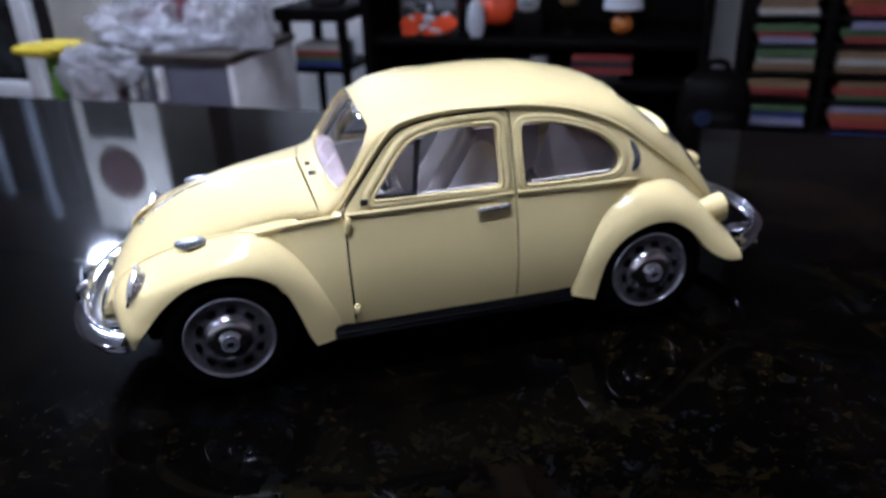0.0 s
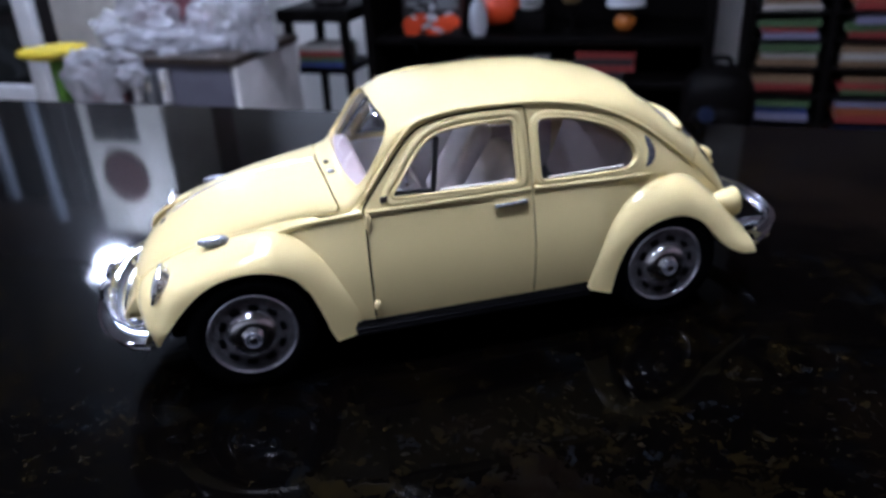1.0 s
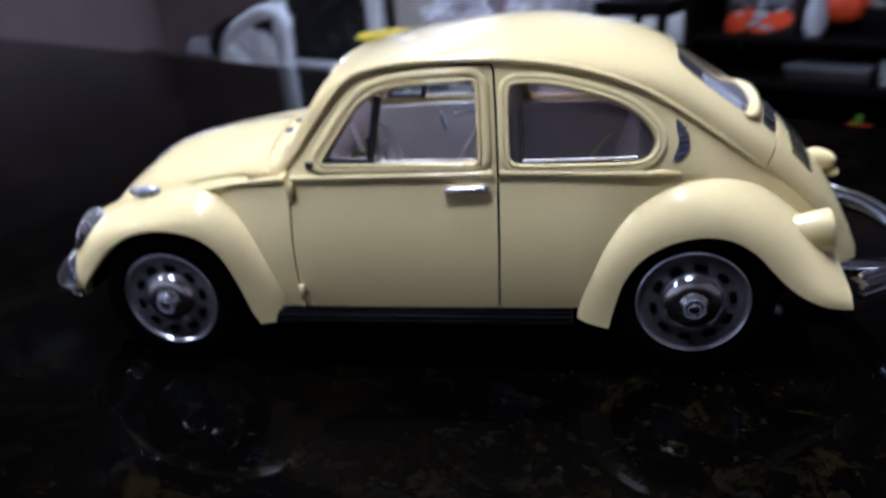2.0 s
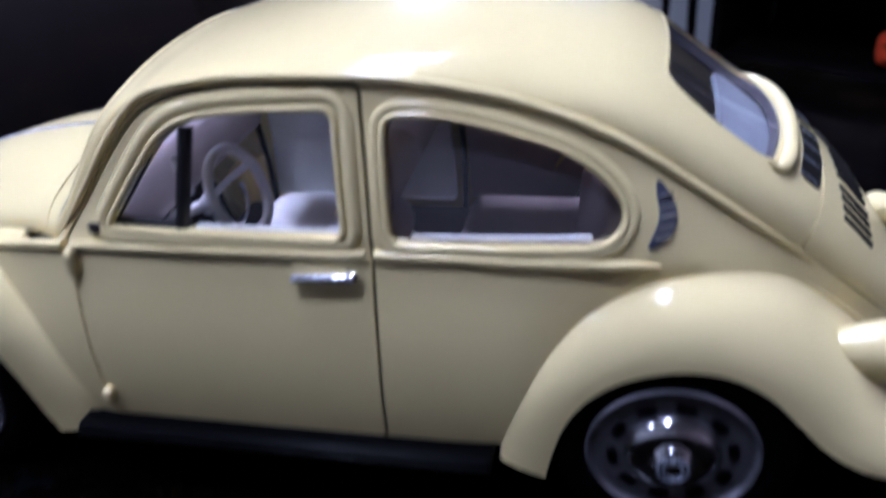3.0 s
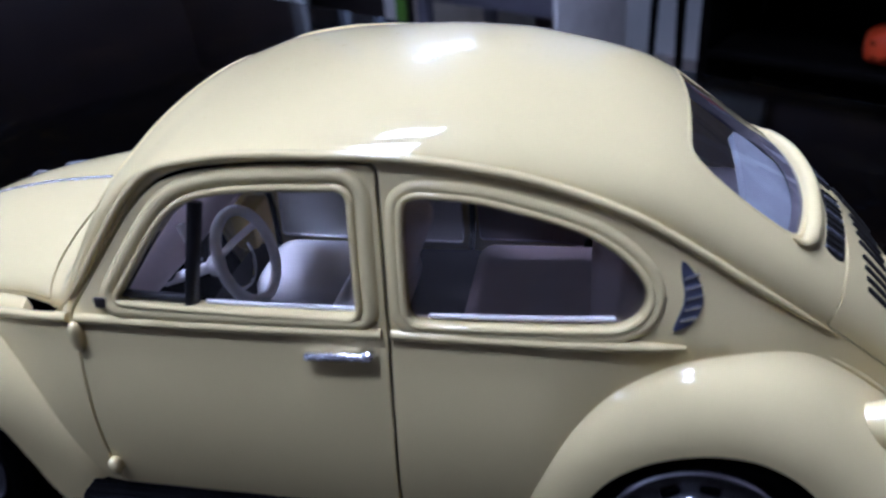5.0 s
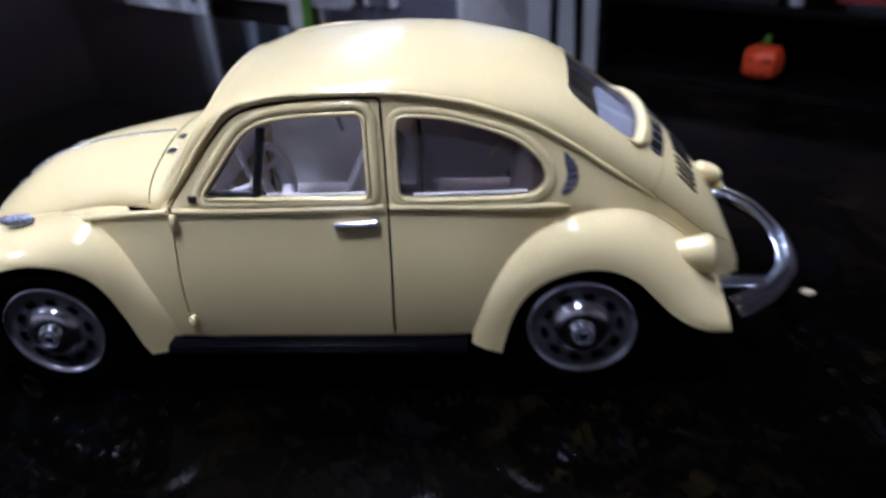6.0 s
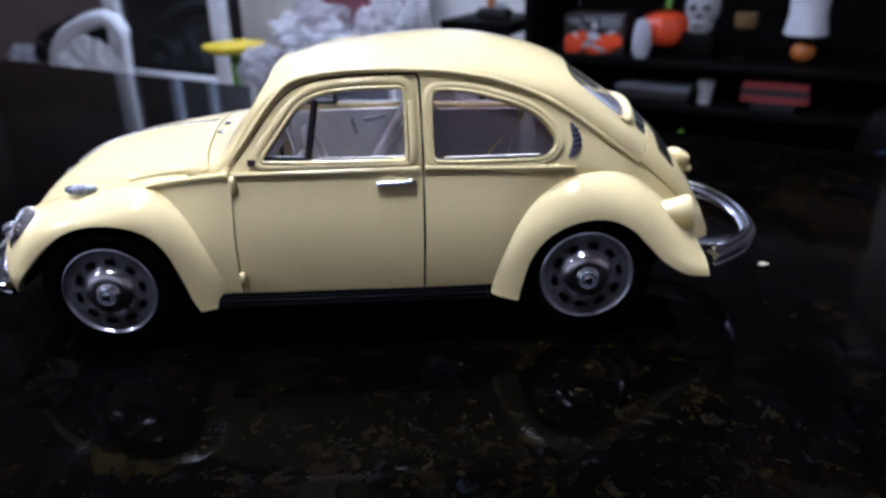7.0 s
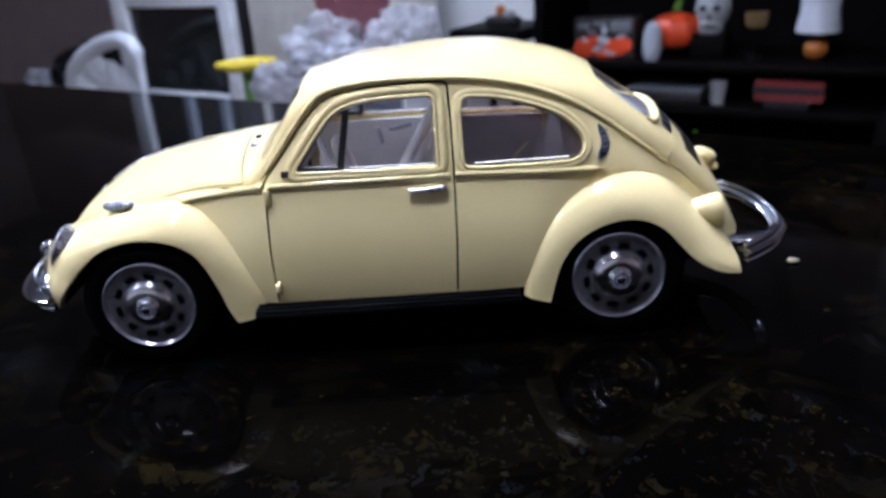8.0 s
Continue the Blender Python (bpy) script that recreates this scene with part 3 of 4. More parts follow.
FRONT_ARCH = [(-1.672, .345, .70), (-1.625, .425, .745), (-1.555, .508, .745), (-1.465, .598, .745), (-1.36, .665, .745), (-1.24, .697, .745), (-1.12, .695, .745), (-1.015, .667, .745), (-.935, .615, .745),
              (-.88, .538, .745), (-.845, .453, .745), (-.818, .373, .745), (-.795, .293, .745), (-.762, .218, .745)]
REAR_JOINT = [(.715, .25, .715), (.735, .40, .695), (.765, .50, .672), (.83, .62, .635), (.935, .735, .607), (1.05, .80, .605), (1.17, .838, .595), (1.31, .838, .555), (1.45, .79, .48),
              (1.56, .715, .44), (1.68, .61, .40), (1.77, .52, .38), (1.815, .46, .43), (1.832, .40, .54)]
REAR_ARCH = [(.852, .218, .745), (.878, .333, .745), (.91, .433, .745), (.965, .523, .745), (1.04, .588, .745), (1.13, .629, .745), (1.23, .647, .745), (1.33, .633, .745), (1.425, .578, .745),
             (1.50, .498, .745), (1.57, .423, .745), (1.64, .37, .745), (1.73, .325, .735), (1.84, .300, .705)]


def spin(radius, centre, n=40):
    return [Vector((centre[0] + radius * math.cos(t), centre[1], centre[2] + radius * math.sin(t))) for t in (2 * math.pi * i / n for i in range(n))]


for sign in (-1, 1):
    for name, joint, arch, axle in (("front_fender", FRONT_JOINT, FRONT_ARCH, -1.2), ("rear_fender", REAR_JOINT, REAR_ARCH, 1.2)):
        wing, edge = fender(name, sign, joint, arch)
        seam = [Vector((p.x, sign * (p.z - .002), p.y)) for p in curve_through(joint, 8)]
        seam = seam[10:-6] if axle < 0 else seam[6:-14]
        part("fender_welt", tube(seam, .010, sides=8), CREAM, wing)
        # Black wheel well behind the arch.
        bm = bmesh.new()
        outer = [bm.verts.new(Vector((p.x, sign * (p.z - .055), p.y - .006)) * K) for p in edge]
        inner = [bm.verts.new(Vector((p.x, sign * .44, p.y - .006)) * K) for p in edge]
        for i in range(len(edge) - 1):
            bm.faces.new((outer[i], outer[i + 1], inner[i + 1], inner[i]))
        bm.faces.new(inner)
        part("wheel_well", smooth(bm, 60), RUBBER, car, "black wheel well")
    # Turn signal on the front fender.
    at = Vector((-1.32, sign * .535, .820 if sign < 0 else .798))
    lamp = part("turn_signal", ball((.075, .032, .027), at, K, .85, Matrix.Rotation(radians(-4), 4, "Y")), PEWTER, car, "grey silver turn signal housing")
    part("lens", ball((.034, .025, .021), at + Vector((-.052, 0, .002)), K), AMBER, lamp, "grey turn signal lens")
    # Head lamp: chrome ring and lens, leaning back.
    tilt = Matrix.Rotation(radians(20), 4, "Y")
    at = Vector((-1.632, sign * .572, .630))
    ring = lathe([(.000, .06), (.090, .06), (.112, .01), (.122, -.006), (.119, -.018), (.110, -.022), (.102, -.008)], (0, 0, 0), "X", 36, 1.0)
    bmesh.ops.transform(ring, matrix=Matrix.Translation(at) @ tilt, verts=ring.verts)
    bmesh.ops.scale(ring, vec=(K, K, K), verts=ring.verts)
    head = part("head_lamp", ring, SATIN, car, "chrome head lamp ring")
    glass = lathe([(.104, -.006), (.096, -.018), (.074, -.028), (.038, -.034), (.0, -.036)], (0, 0, 0), "X", 36, 1.0)
    bmesh.ops.transform(glass, matrix=Matrix.Translation(at) @ tilt, verts=glass.verts)
    bmesh.ops.scale(glass, vec=(K, K, K), verts=glass.verts)
    part("lens", glass, HEADLENS, head, "ribbed clear head lamp lens")
    # Tail lamp housing in body colour, drawn out forwards into the fender.
    housing = lathe([(.0, -.30), (.020, -.28), (.040, -.20), (.056, -.10), (.066, -.030), (.072, .030), (.072, .046), (.069, .054), (.062, .057), (.0, .059)], (0, 0, 0), "X", 32, 1.0)
    for v in housing.verts:
        v.co.z *= 1.12 if v.co.z > 0 else 1.55
    bmesh.ops.transform(housing, matrix=Matrix.Translation((1.712, sign * .540, .600)) @ Matrix.Rotation(radians(-8), 4, "Y"), verts=housing.verts)
    bmesh.ops.scale(housing, vec=(K, K, K), verts=housing.verts)
    part("tail_lamp", smooth(housing, 50), CREAM, car, "cream tail lamp housing with a flat end")

# Wheels.
OUTER = 0.735


def wheel(x, sign):
    w = part("wheel", lathe([(.30, .16), (.325, .145), (.338, .12), (.340, .08), (.340, .03), (.332, .012), (.305, .0), (.270, -.002), (.240, .006), (.228, .02), (.228, .16)],
                            (0, 0, 0), "Y", 56), RUBBER, car, "black rubber tyre on a silver wheel")
    part("rim", lathe([(.236, .012), (.238, .002), (.231, -.003), (.224, .003), (.216, .020), (.208, .034), (.198, .038), (.188, .030), (.170, .018), (.155, .016), (.145, .022), (.0, .026)],
                            (0, 0, 0), "Y", 56), SILVER, w, "silver painted wheel rim")
    part("hubcap", lathe([(.128, .020), (.126, .004), (.118, -.010), (.102, -.020), (.082, -.024), (.060, -.025), (.055, -.030), (.052, -.048), (.047, -.053), (.036, -.051), (.0, -.049)],
                               (0, 0, 0), "Y", 48), CHROME, w, "chrome domed hubcap")
    for i in range(10):
        t = 2 * math.pi * (i + .25) / 10
        b = ball((.027, .012, .0150), (0, 0, 0), 1.0, .50, segments=16, rings=8)
        m = Matrix.Rotation(-t + math.pi / 2, 4, "Y")
        bmesh.ops.transform(b, matrix=Matrix.Translation((.163 * math.cos(t), .014, .163 * math.sin(t))) @ m, verts=b.verts)
        bmesh.ops.scale(b, vec=(K, K, K), verts=b.verts)
        part("rim_slot", b, RUBBER, w)
    ridges = [tube(spin(r, (0, y, 0)), .0045, True, 6) for r, y in ((.041, -.0525), (.025, -.051))]
    part("emblem", merged(*ridges), PEWTER, w)
    part("emblem_button", ball((.028, .008, .028), (0, -.050, 0), K), CHROME, w)
    part("cap_ring", tube(spin(.126, (0, .008, 0)), .0055, True, 8), CHROME, w)
    w.matrix_local = Matrix.Translation(Vector((x, sign * OUTER, .34)) * K) @ Matrix.Rotation(0 if sign < 0 else math.pi, 4, "Z")
    return w


for x in (-1.2, 1.2):
    for sign in (-1, 1):
        wheel(x, sign)

# Bumpers: a tall chrome blade with two rolled ridges along its lower half.
for end, name, plan, zc, tall in ((-1, "front_bumper", ((-1.715, .635), (-1.80, .60), (-1.895, .47), (-1.955, .27), (-1.975, 0)), .366, .070),
                                  (1, "rear_bumper", ((1.880, .615), (1.985, .545), (2.100, .440), (2.195, .28), (2.235, 0)), .374, .044)):
    row = [(x, -y, zc) for x, y in plan] + [(x, y, zc) for x, y in plan[-2::-1]]
    path = curve_through(row, 6)
    blade = tube([p + Vector((0, 0, .012)) for p in path], tall, sides=14, flat=.30, up=(0, 0, 1))
    out = [Vector((p.x - row[0][0] * .86, p.y, 0)).normalized() * .016 for p in path]
    lower = tube([p + o + Vector((0, 0, -.046)) for p, o in zip(path, out)], .017, sides=8)
    upper = tube([p + o * .9 + Vector((0, 0, -.008)) for p, o in zip(path, out)], .015, sides=8)
    top = tube([p + Vector((0, 0, tall * .92)) for p in path], .010, sides=8)
    bumper = part(name, merged(blade, lower, upper, top), BUMPER, car, "chrome bumper with wrapped ends")
    for sy in ((-1, 1) if end < 0 else ()):
        g = [(-1.955, sy * .12, zc - .085), (-1.988, sy * .12, zc - .05), (-1.998, sy * .12, zc + .02), (-1.995, sy * .12, zc + .08), (-1.975, sy * .12, zc + .110), (-1.94, sy * .12, zc + .115)]
        part("overrider", tube(curve_through(g, 4), [.020] + [.029] * 19 + [.022], sides=12), BUMPER, bumper, "rounded chrome overrider")
    for sy in (-1, 1):
        part("bracket", block((.30, .10, .030), (plan[2][0] - end * .15, sy * .44, zc + .005), .008, K), BUMPER, bumper, "flat chrome bracket")

# Trim on hood, lid and cowl.
strip = [Vector((-1.55 + .82 * i / 20, 0)) for i in range(21)]
part("hood_trim", ridge(over_top, strip, .007, out=.003, closed=False), SATIN, hood, "thin chrome strip along the hood")
e = over_top(-1.62, 0)
part("hood_emblem", ball((.024, .022, .010), e, K, 1, Matrix.Rotation(radians(-40), 4, "Y")), CHROME, hood, "round chrome emblem")
e = over_top(-1.80, 0)
part("hood_pull", tube([e + Vector((-.02, -.05, .0)), e + Vector((-.045, -.03, -.01)), e + Vector((-.045, .03, -.01)), e + Vector((-.02, .05, 0))], .012), CHROME, hood, "chrome hood handle")
for sy in (-1,):
    for dx, v, big in ((-.016, .08, .029), (-.006, .215, .042)):
        p = over_top(-.648 + dx, sy * v)
        part("washer_nozzle", block((big, big * 1.3, .012), p + Vector((0, 0, .006)), .004, K), BLACK if big < .032 else CHROME, car)
# Louvres under the rear window and on the lid.
for sy in (-1, 1):
    strip = fillet([(1.549, .03, .02), (1.598, .03, .02), (1.590, .22, .0), (1.560, .40, .03), (1.505, .385, .03), (1.535, .22, .0)])
    strip = [Vector((p.x, sy * p.y)) for p in strip]
    intake = part("air_intake", sheet("air_intake", over_top, strip, step=.012, thick=.010, sink=-.003), SLOT, car, "black slatted air intake")
    for i in range(11):
        v = .05 + .032 * i
        x = 1.549 - .18 * max(v - .1, 0) ** 1.1
        part("intake_slat", ridge(over_top, [Vector((x, sy * v)), Vector((x + .048, sy * v))], .004, out=.004, closed=False, sides=6), PEWTER if i % 3 == 1 else SLOT, intake)
    for middle in (.125, .345):
        for i in range(4):
            v = sy * (middle - .075 + .05 * i)
            part("louvre", ridge(over_top, [Vector((1.640, v)), Vector((1.735, v * 1.03))], .0095, out=.0, closed=False, flat=.5, sides=6), SLOT, lid, "black louvre slot")
part("plate_lamp", ball((.070, .06, .045), over_top(1.845, 0) + Vector((.005, 0, .030)), K, .8, Matrix.Rotation(radians(20), 4, "Y")), CREAM, lid, "cream number plate lamp housing")
part("lid_handle", ball((.030, .045, .022), (1.905, 0, .665), K, .8), CREAM, lid, "small cream lid handle")

# Floor pan and closed ends.
part("chassis", block((3.30, .86, .10), (0, 0, .27), .03, K), RUBBER, car, "black chassis plate")
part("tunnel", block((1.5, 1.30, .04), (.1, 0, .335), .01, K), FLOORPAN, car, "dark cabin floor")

# ---- cabin ----
for pane in car.children_recursive:
    if pane.name.split(".")[0] in ("windshield", "rear_window", "door_glass", "quarter_glass"):
        pane.visible_shadow = False

for sy in (-1, 1):
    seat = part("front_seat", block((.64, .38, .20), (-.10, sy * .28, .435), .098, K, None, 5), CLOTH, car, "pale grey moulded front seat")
    lean = Matrix.Rotation(radians(31), 4, "Y")
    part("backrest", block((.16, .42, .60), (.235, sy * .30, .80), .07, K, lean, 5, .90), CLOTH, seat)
    part("seat_base", block((.38, .34, .08), (-.02, sy * .28, .37), .02, K), BLACK, seat)
    # Inner door card with its handle and window crank.
    lift, flip = (near_side, False) if sy < 0 else (far_side, True)
    card = part("door_card", sheet("door_card", lift, fillet([(-.50, .40, .03), (.35, .38, .03), (.35, .940, .02), (-.44, .940, .02)]), step=.05, sink=.06, thick=.02, flip=flip), SEAT, car,
                "pale grey inner door panel")
    y = half_width(.05, .86) - .085
    part("inner_handle", tube([(.02, sy * y, .86), (.06, sy * (y - .02), .868), (.16, sy * (y - .02), .885)], .012), PEWTER, card)
    part("window_crank", tube([(-.06, sy * y, .87), (-.05, sy * (y - .03), .85), (-.03, sy * (y - .03), .78)], .012), PEWTER, card)
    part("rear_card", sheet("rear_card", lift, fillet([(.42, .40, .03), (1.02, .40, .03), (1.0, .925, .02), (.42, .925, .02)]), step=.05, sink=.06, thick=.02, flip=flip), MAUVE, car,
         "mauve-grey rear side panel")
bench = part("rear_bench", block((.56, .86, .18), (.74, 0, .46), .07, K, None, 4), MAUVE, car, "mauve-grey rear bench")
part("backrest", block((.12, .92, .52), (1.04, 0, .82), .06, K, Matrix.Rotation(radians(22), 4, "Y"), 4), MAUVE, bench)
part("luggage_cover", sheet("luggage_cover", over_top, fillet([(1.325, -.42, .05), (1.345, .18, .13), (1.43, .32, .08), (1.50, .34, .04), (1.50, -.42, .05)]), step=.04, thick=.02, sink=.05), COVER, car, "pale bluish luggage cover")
# The tray's colour holds the shade of the rear cabin too.
part("luggage_tray", block((.34, .80, .05), (1.22, 0, .87), .02, K), SHADE_MAUVE, car, "luggage tray in a mauve darkened for cabin shade")
# A pale dashboard in shadow: the shade is put into its mauve-grey.
dash = part("dashboard", block((.16, 1.06, .22), (-.52, 0, .90), .05, K, Matrix.Rotation(radians(-12), 4, "Y"), 3), MAUVE, car, "dashboard, its pale plastic darkened to mauve-grey for shade")
part("glove_box", block((.10, .20, .17), (-.55, .50, .555), .02, K), DASH, dash, "tan box under the dashboard")
part("dial", tube([Vector((-.447, -.30 + .042 * math.cos(t), .855 + .05 * math.sin(t))) for t in (2 * math.pi * i / 28 for i in range(28))], .007, True, 6), BLACK, dash, "dark dial ring")
hub = Vector((-.172, -.27, .888))
m = Matrix.Translation(hub) @ Matrix.Rotation(radians(70), 4, "Y")
rimpath = [m @ Vector((.148 * math.cos(t), .148 * math.sin(t), 0)) for t in (2 * math.pi * i / 36 for i in range(36))]
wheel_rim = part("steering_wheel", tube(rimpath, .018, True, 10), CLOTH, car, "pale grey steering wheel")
for c, q in ((-.30, .95), (-.30, -.95)):
    arm = [m @ Vector((.03 * c, .03 * q, -.125)), m @ Vector((.09 * c, .09 * q, -.075)), m @ Vector((.145 * c, .145 * q, -.002))]
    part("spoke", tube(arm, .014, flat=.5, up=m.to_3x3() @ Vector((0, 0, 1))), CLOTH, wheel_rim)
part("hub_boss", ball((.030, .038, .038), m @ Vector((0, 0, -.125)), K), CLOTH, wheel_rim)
horn = [m @ Vector((.10 * math.cos(t), .10 * math.sin(t), -.05)) for t in (math.pi * (i / 14 - .5) for i in range(15))]
part("horn_ring", tube(horn, .007, sides=6), CHROME, wheel_rim, "thin bright half horn ring")
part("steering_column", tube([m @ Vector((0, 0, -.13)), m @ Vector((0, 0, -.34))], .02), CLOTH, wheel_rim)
# Thin white strip added behind the near vent pane.
part("window_stay", tube([(-.292, -.395, 1.07), (-.272, -.402, 1.01), (-.257, -.408, .95)], .013), TRAY, car, "thin white strip inside the near window")
part("rear_mirror", block((.02, .17, .05), (-.35, 0, 1.27), .008, K), BLACK, car, "black rear-view mirror")


# ---- the counter and the room ----
counter = thing("counter", room(0, 0, 0), "kitchen counter with a polished black granite top", "counter", turn=radians(-32))
part("worktop", smooth(block((3.2, .78, .035), (-.4, .182 - .39, TOP - .0175), .006), 8), GRANITE, counter, "polished black granite slab with gold flecks")
CABINET = surface("dark_cabinet", (0.05, 0.035, 0.025), 0.5, vary=.2, scale=8)
part("cabinet", block((3.1, .68, TOP - .035), (-.4, -.23, (TOP - .035) / 2), .004), CABINET, counter, "dark cabinet under the worktop")

WALL = surface("white_wall", (0.72, 0.71, 0.69), 0.75, vary=.05, scale=3, bump=.1, fine=120)
TAUPE = surface("taupe_wall", (0.33, 0.26, 0.26), 0.8, vary=.08, scale=3, bump=.1, fine=120)
DARKWOOD = surface("black_wood", (0.0035, 0.003, 0.003), 0.5, specular=0.05, vary=.25, scale=12, bump=.1, fine=150)
FLOOR = surface("floor_tile", (0.16, 0.13, 0.11), 0.4, vary=.15, scale=2, bump=.05, fine=60)
PLASTER = surface("ceiling_paint", (0.24, 0.23, 0.22), 0.8, vary=.03, scale=2, bump=.1, fine=100)


def slab(name, size, centre, material, label):
    ob = part(name, block(size, (0, 0, 0)), material)
    ob.matrix_world = Matrix.Translation(room(*centre)) @ Matrix.Rotation(radians(-32), 4, "Z")
    return tagged(ob, label, kind="structure")


A0, A1, B0, B1, HIGH = -5.2, 2.2, -2.6, 2.75, 2.55
AM, BM = (A0 + A1) / 2, (B0 + B1) / 2
slab("floor", (A1 - A0, B1 - B0, .1), (AM, BM, -.05), FLOOR, "brown tiled floor of the room")
slab("ceiling", (A1 - A0, B1 - B0, .1), (AM, BM, HIGH + .05), PLASTER, "plain dull beige ceiling of the room")
slab("wall_north", (A1 - A0 + .2, .1, HIGH), (AM, B1 + .05, HIGH / 2), TAUPE, "taupe painted wall behind the shelves")
slab("wall_panel_1", (.95, .03, HIGH), (-1.40, B1 - .015, HIGH / 2), WALL, "white painted wall panel")
slab("wall_panel_2", (.16, .03, HIGH), (.20, B1 - .015, HIGH / 2), WALL, "white painted wall panel between shelves")
slab("wall_south", (A1 - A0 + .2, .1, HIGH), (AM, B0 - .05, HIGH / 2), WALL, "white painted wall")
slab("wall_east", (.1, B1 - B0, HIGH), (A1 + .05, BM, HIGH / 2), TAUPE, "taupe painted side wall")
slab("wall_west", (.1, B1 - B0, HIGH), (A0 - .05, BM, HIGH / 2), TAUPE, "taupe painted side wall")

# Lamps: a row of three square panels over the counter, one more towards the kitchen, a hanging globe by the far cupboards.
PANEL_GLOW = glow("panel_glow", (1.0, 0.98, 0.96), 72.0)
GLOBE_GLOW = glow("globe_glow", (0.90, 0.95, 1.0), 230.0)
METAL = surface("lamp_metal", (0.6, 0.6, 0.6), 0.35, metal=.8, vary=.05, scale=20)


def ceiling_lamp(a, b, wide, deep):
    """A square ceiling panel: a glowing diffuser in a metal frame."""
    lamp = thing("ceiling_lamp", room(a, b, HIGH), "square white ceiling lamp panel, switched on", "lamp", "ceiling lamps")
    part("diffuser", block((wide, deep, .012), (0, 0, -.045)), PANEL_GLOW, lamp, "glowing white diffuser")
    rim = [block((wide + .05, .025, .07), (0, s * (deep / 2 + .0125), -.035), .004) for s in (-1, 1)] + [block((.025, deep, .07), (s * (wide / 2 + .0125), 0, -.035), .004) for s in (-1, 1)]
    part("frame", merged(*rim), METAL, lamp)


for a, b in ((-.52, .40), (-.26, -.02), (.0, -.44), (-1.30, -1.22)):
    ceiling_lamp(a, b, .28, .21)
far = thing("pendant_lamp", room(-1.97, 1.92, HIGH), "hanging lamp with a round white glass globe, switched on", "lamp", "", radians(-32))
part("globe", ball((.075, .075, .07), (0, 0, -.49)), GLOBE_GLOW, far, "glowing glass globe")
part("shade", lathe([(.02, -.39), (.08, -.41), (.115, -.47), (.112, -.47), (.076, -.413), (.0, -.396)], (0, 0, 0), "Z", 32, 1.0), METAL, far, "metal lamp shade")
part("cord", tube([(0, 0, -.02), (0, 0, -.395)], .004, scale=1.0), METAL, far)
part("mount", lathe([(.05, .0), (.05, -.02), (.02, -.03)], (0, 0, 0), "Z", 32, 1.0), METAL, far)


# ---- things along the far side of the room ----
TURN = radians(-32)


def put(name, a, b, z, label, category, group=""):
    """A thing at a place in the room, z over the floor."""
    return thing(name, room(a, b, z), label, category, group, TURN)


def plain(name, colour, rough=.5, **more):
    return surface(name, colour, rough, vary=.12, scale=14, bump=.06, fine=160, **more)


ORANGE = plain("orange_plastic", (0.66, 0.065, 0.010), .45)
DEEP_ORANGE = plain("burnt_orange", (0.42, 0.13, 0.015), .5)
GHOST = plain("ghost_white", (0.42, 0.44, 0.48), .5)
BONE = plain("grey_bone", (0.30, 0.31, 0.31), .6)
GOLD = plain("dull_gold", (0.15, 0.10, 0.035), .4)
SHADE = plain("lamp_shade", (0.56, 0.58, 0.62), .7)
PINK = plain("dusty_pink", (0.19, 0.065, 0.075), .6)
MAROON = plain("maroon", (0.055, 0.02, 0.022), .6)
GREY = plain("mid_grey", (0.16, 0.17, 0.18), .5)
WHITE = plain("white_card", (0.72, 0.72, 0.72), .6)
YELLOW = plain("yellow_plastic", (0.62, 0.47, 0.01), .4)
BLUEGREY = plain("blue_grey_ceramic", (0.30, 0.33, 0.38), .4)
LIDGREY = plain("grey_box_board", (0.11, 0.12, 0.13), .6)
FADED = plain("faded_grey", (0.14, 0.14, 0.18), .5)
GREEN = plain("leaf_green", (0.10, 0.24, 0.02), .5)
BROWN = plain("brown_wood", (0.040, 0.028, 0.020), .5)
LEATHER = plain("dark_leather", (0.02, 0.017, 0.017), .45)
PAGES = plain("book_pages", (0.42, 0.39, 0.33), .8)
DARKGLASS = plain("dark_glass", (0.012, 0.013, 0.012), .12)
PLASTIC = surface("white_plastic_bag", (0.60, 0.60, 0.64), .25, vary=.25, scale=18, bump=.3, fine=60)
film_nodes, film_links = PLASTIC.node_tree.nodes, PLASTIC.node_tree.links
film_clear, film_mix = film_nodes.new("ShaderNodeBsdfTransparent"), film_nodes.new("ShaderNodeMixShader")
film_mix.inputs[0].default_value = 0.42
film_links.new(film_clear.outputs[0], film_mix.inputs[1])
film_links.new(film_nodes["Principled BSDF"].outputs[0], film_mix.inputs[2])
film_links.new(film_mix.outputs[0], film_nodes["Material Output"].inputs[0])
SHEET = surface("white_cotton", (0.66, 0.68, 0.70), .8, vary=.12, scale=10, bump=.3, fine=90)
BEIGE = plain("beige_board", (0.62, 0.59, 0.53), .6)
RED = plain("red_card", (0.36, 0.03, 0.03), .6)
PALETTE = [plain("cover_red", (0.211, 0.025, 0.022), .55), plain("cover_white", (0.341, 0.329, 0.310), .55), plain("cover_blue", (0.025, 0.043, 0.174), .55),
           plain("cover_lilac", (0.186, 0.186, 0.285), .55), plain("cover_orange", (0.260, 0.074, 0.019), .55), plain("cover_green", (0.056, 0.105, 0.043), .55),
           plain("cover_tan", (0.161, 0.105, 0.056), .55), plain("cover_black", (0.012, 0.012, 0.015), .5)]

rng = random.Random(4)


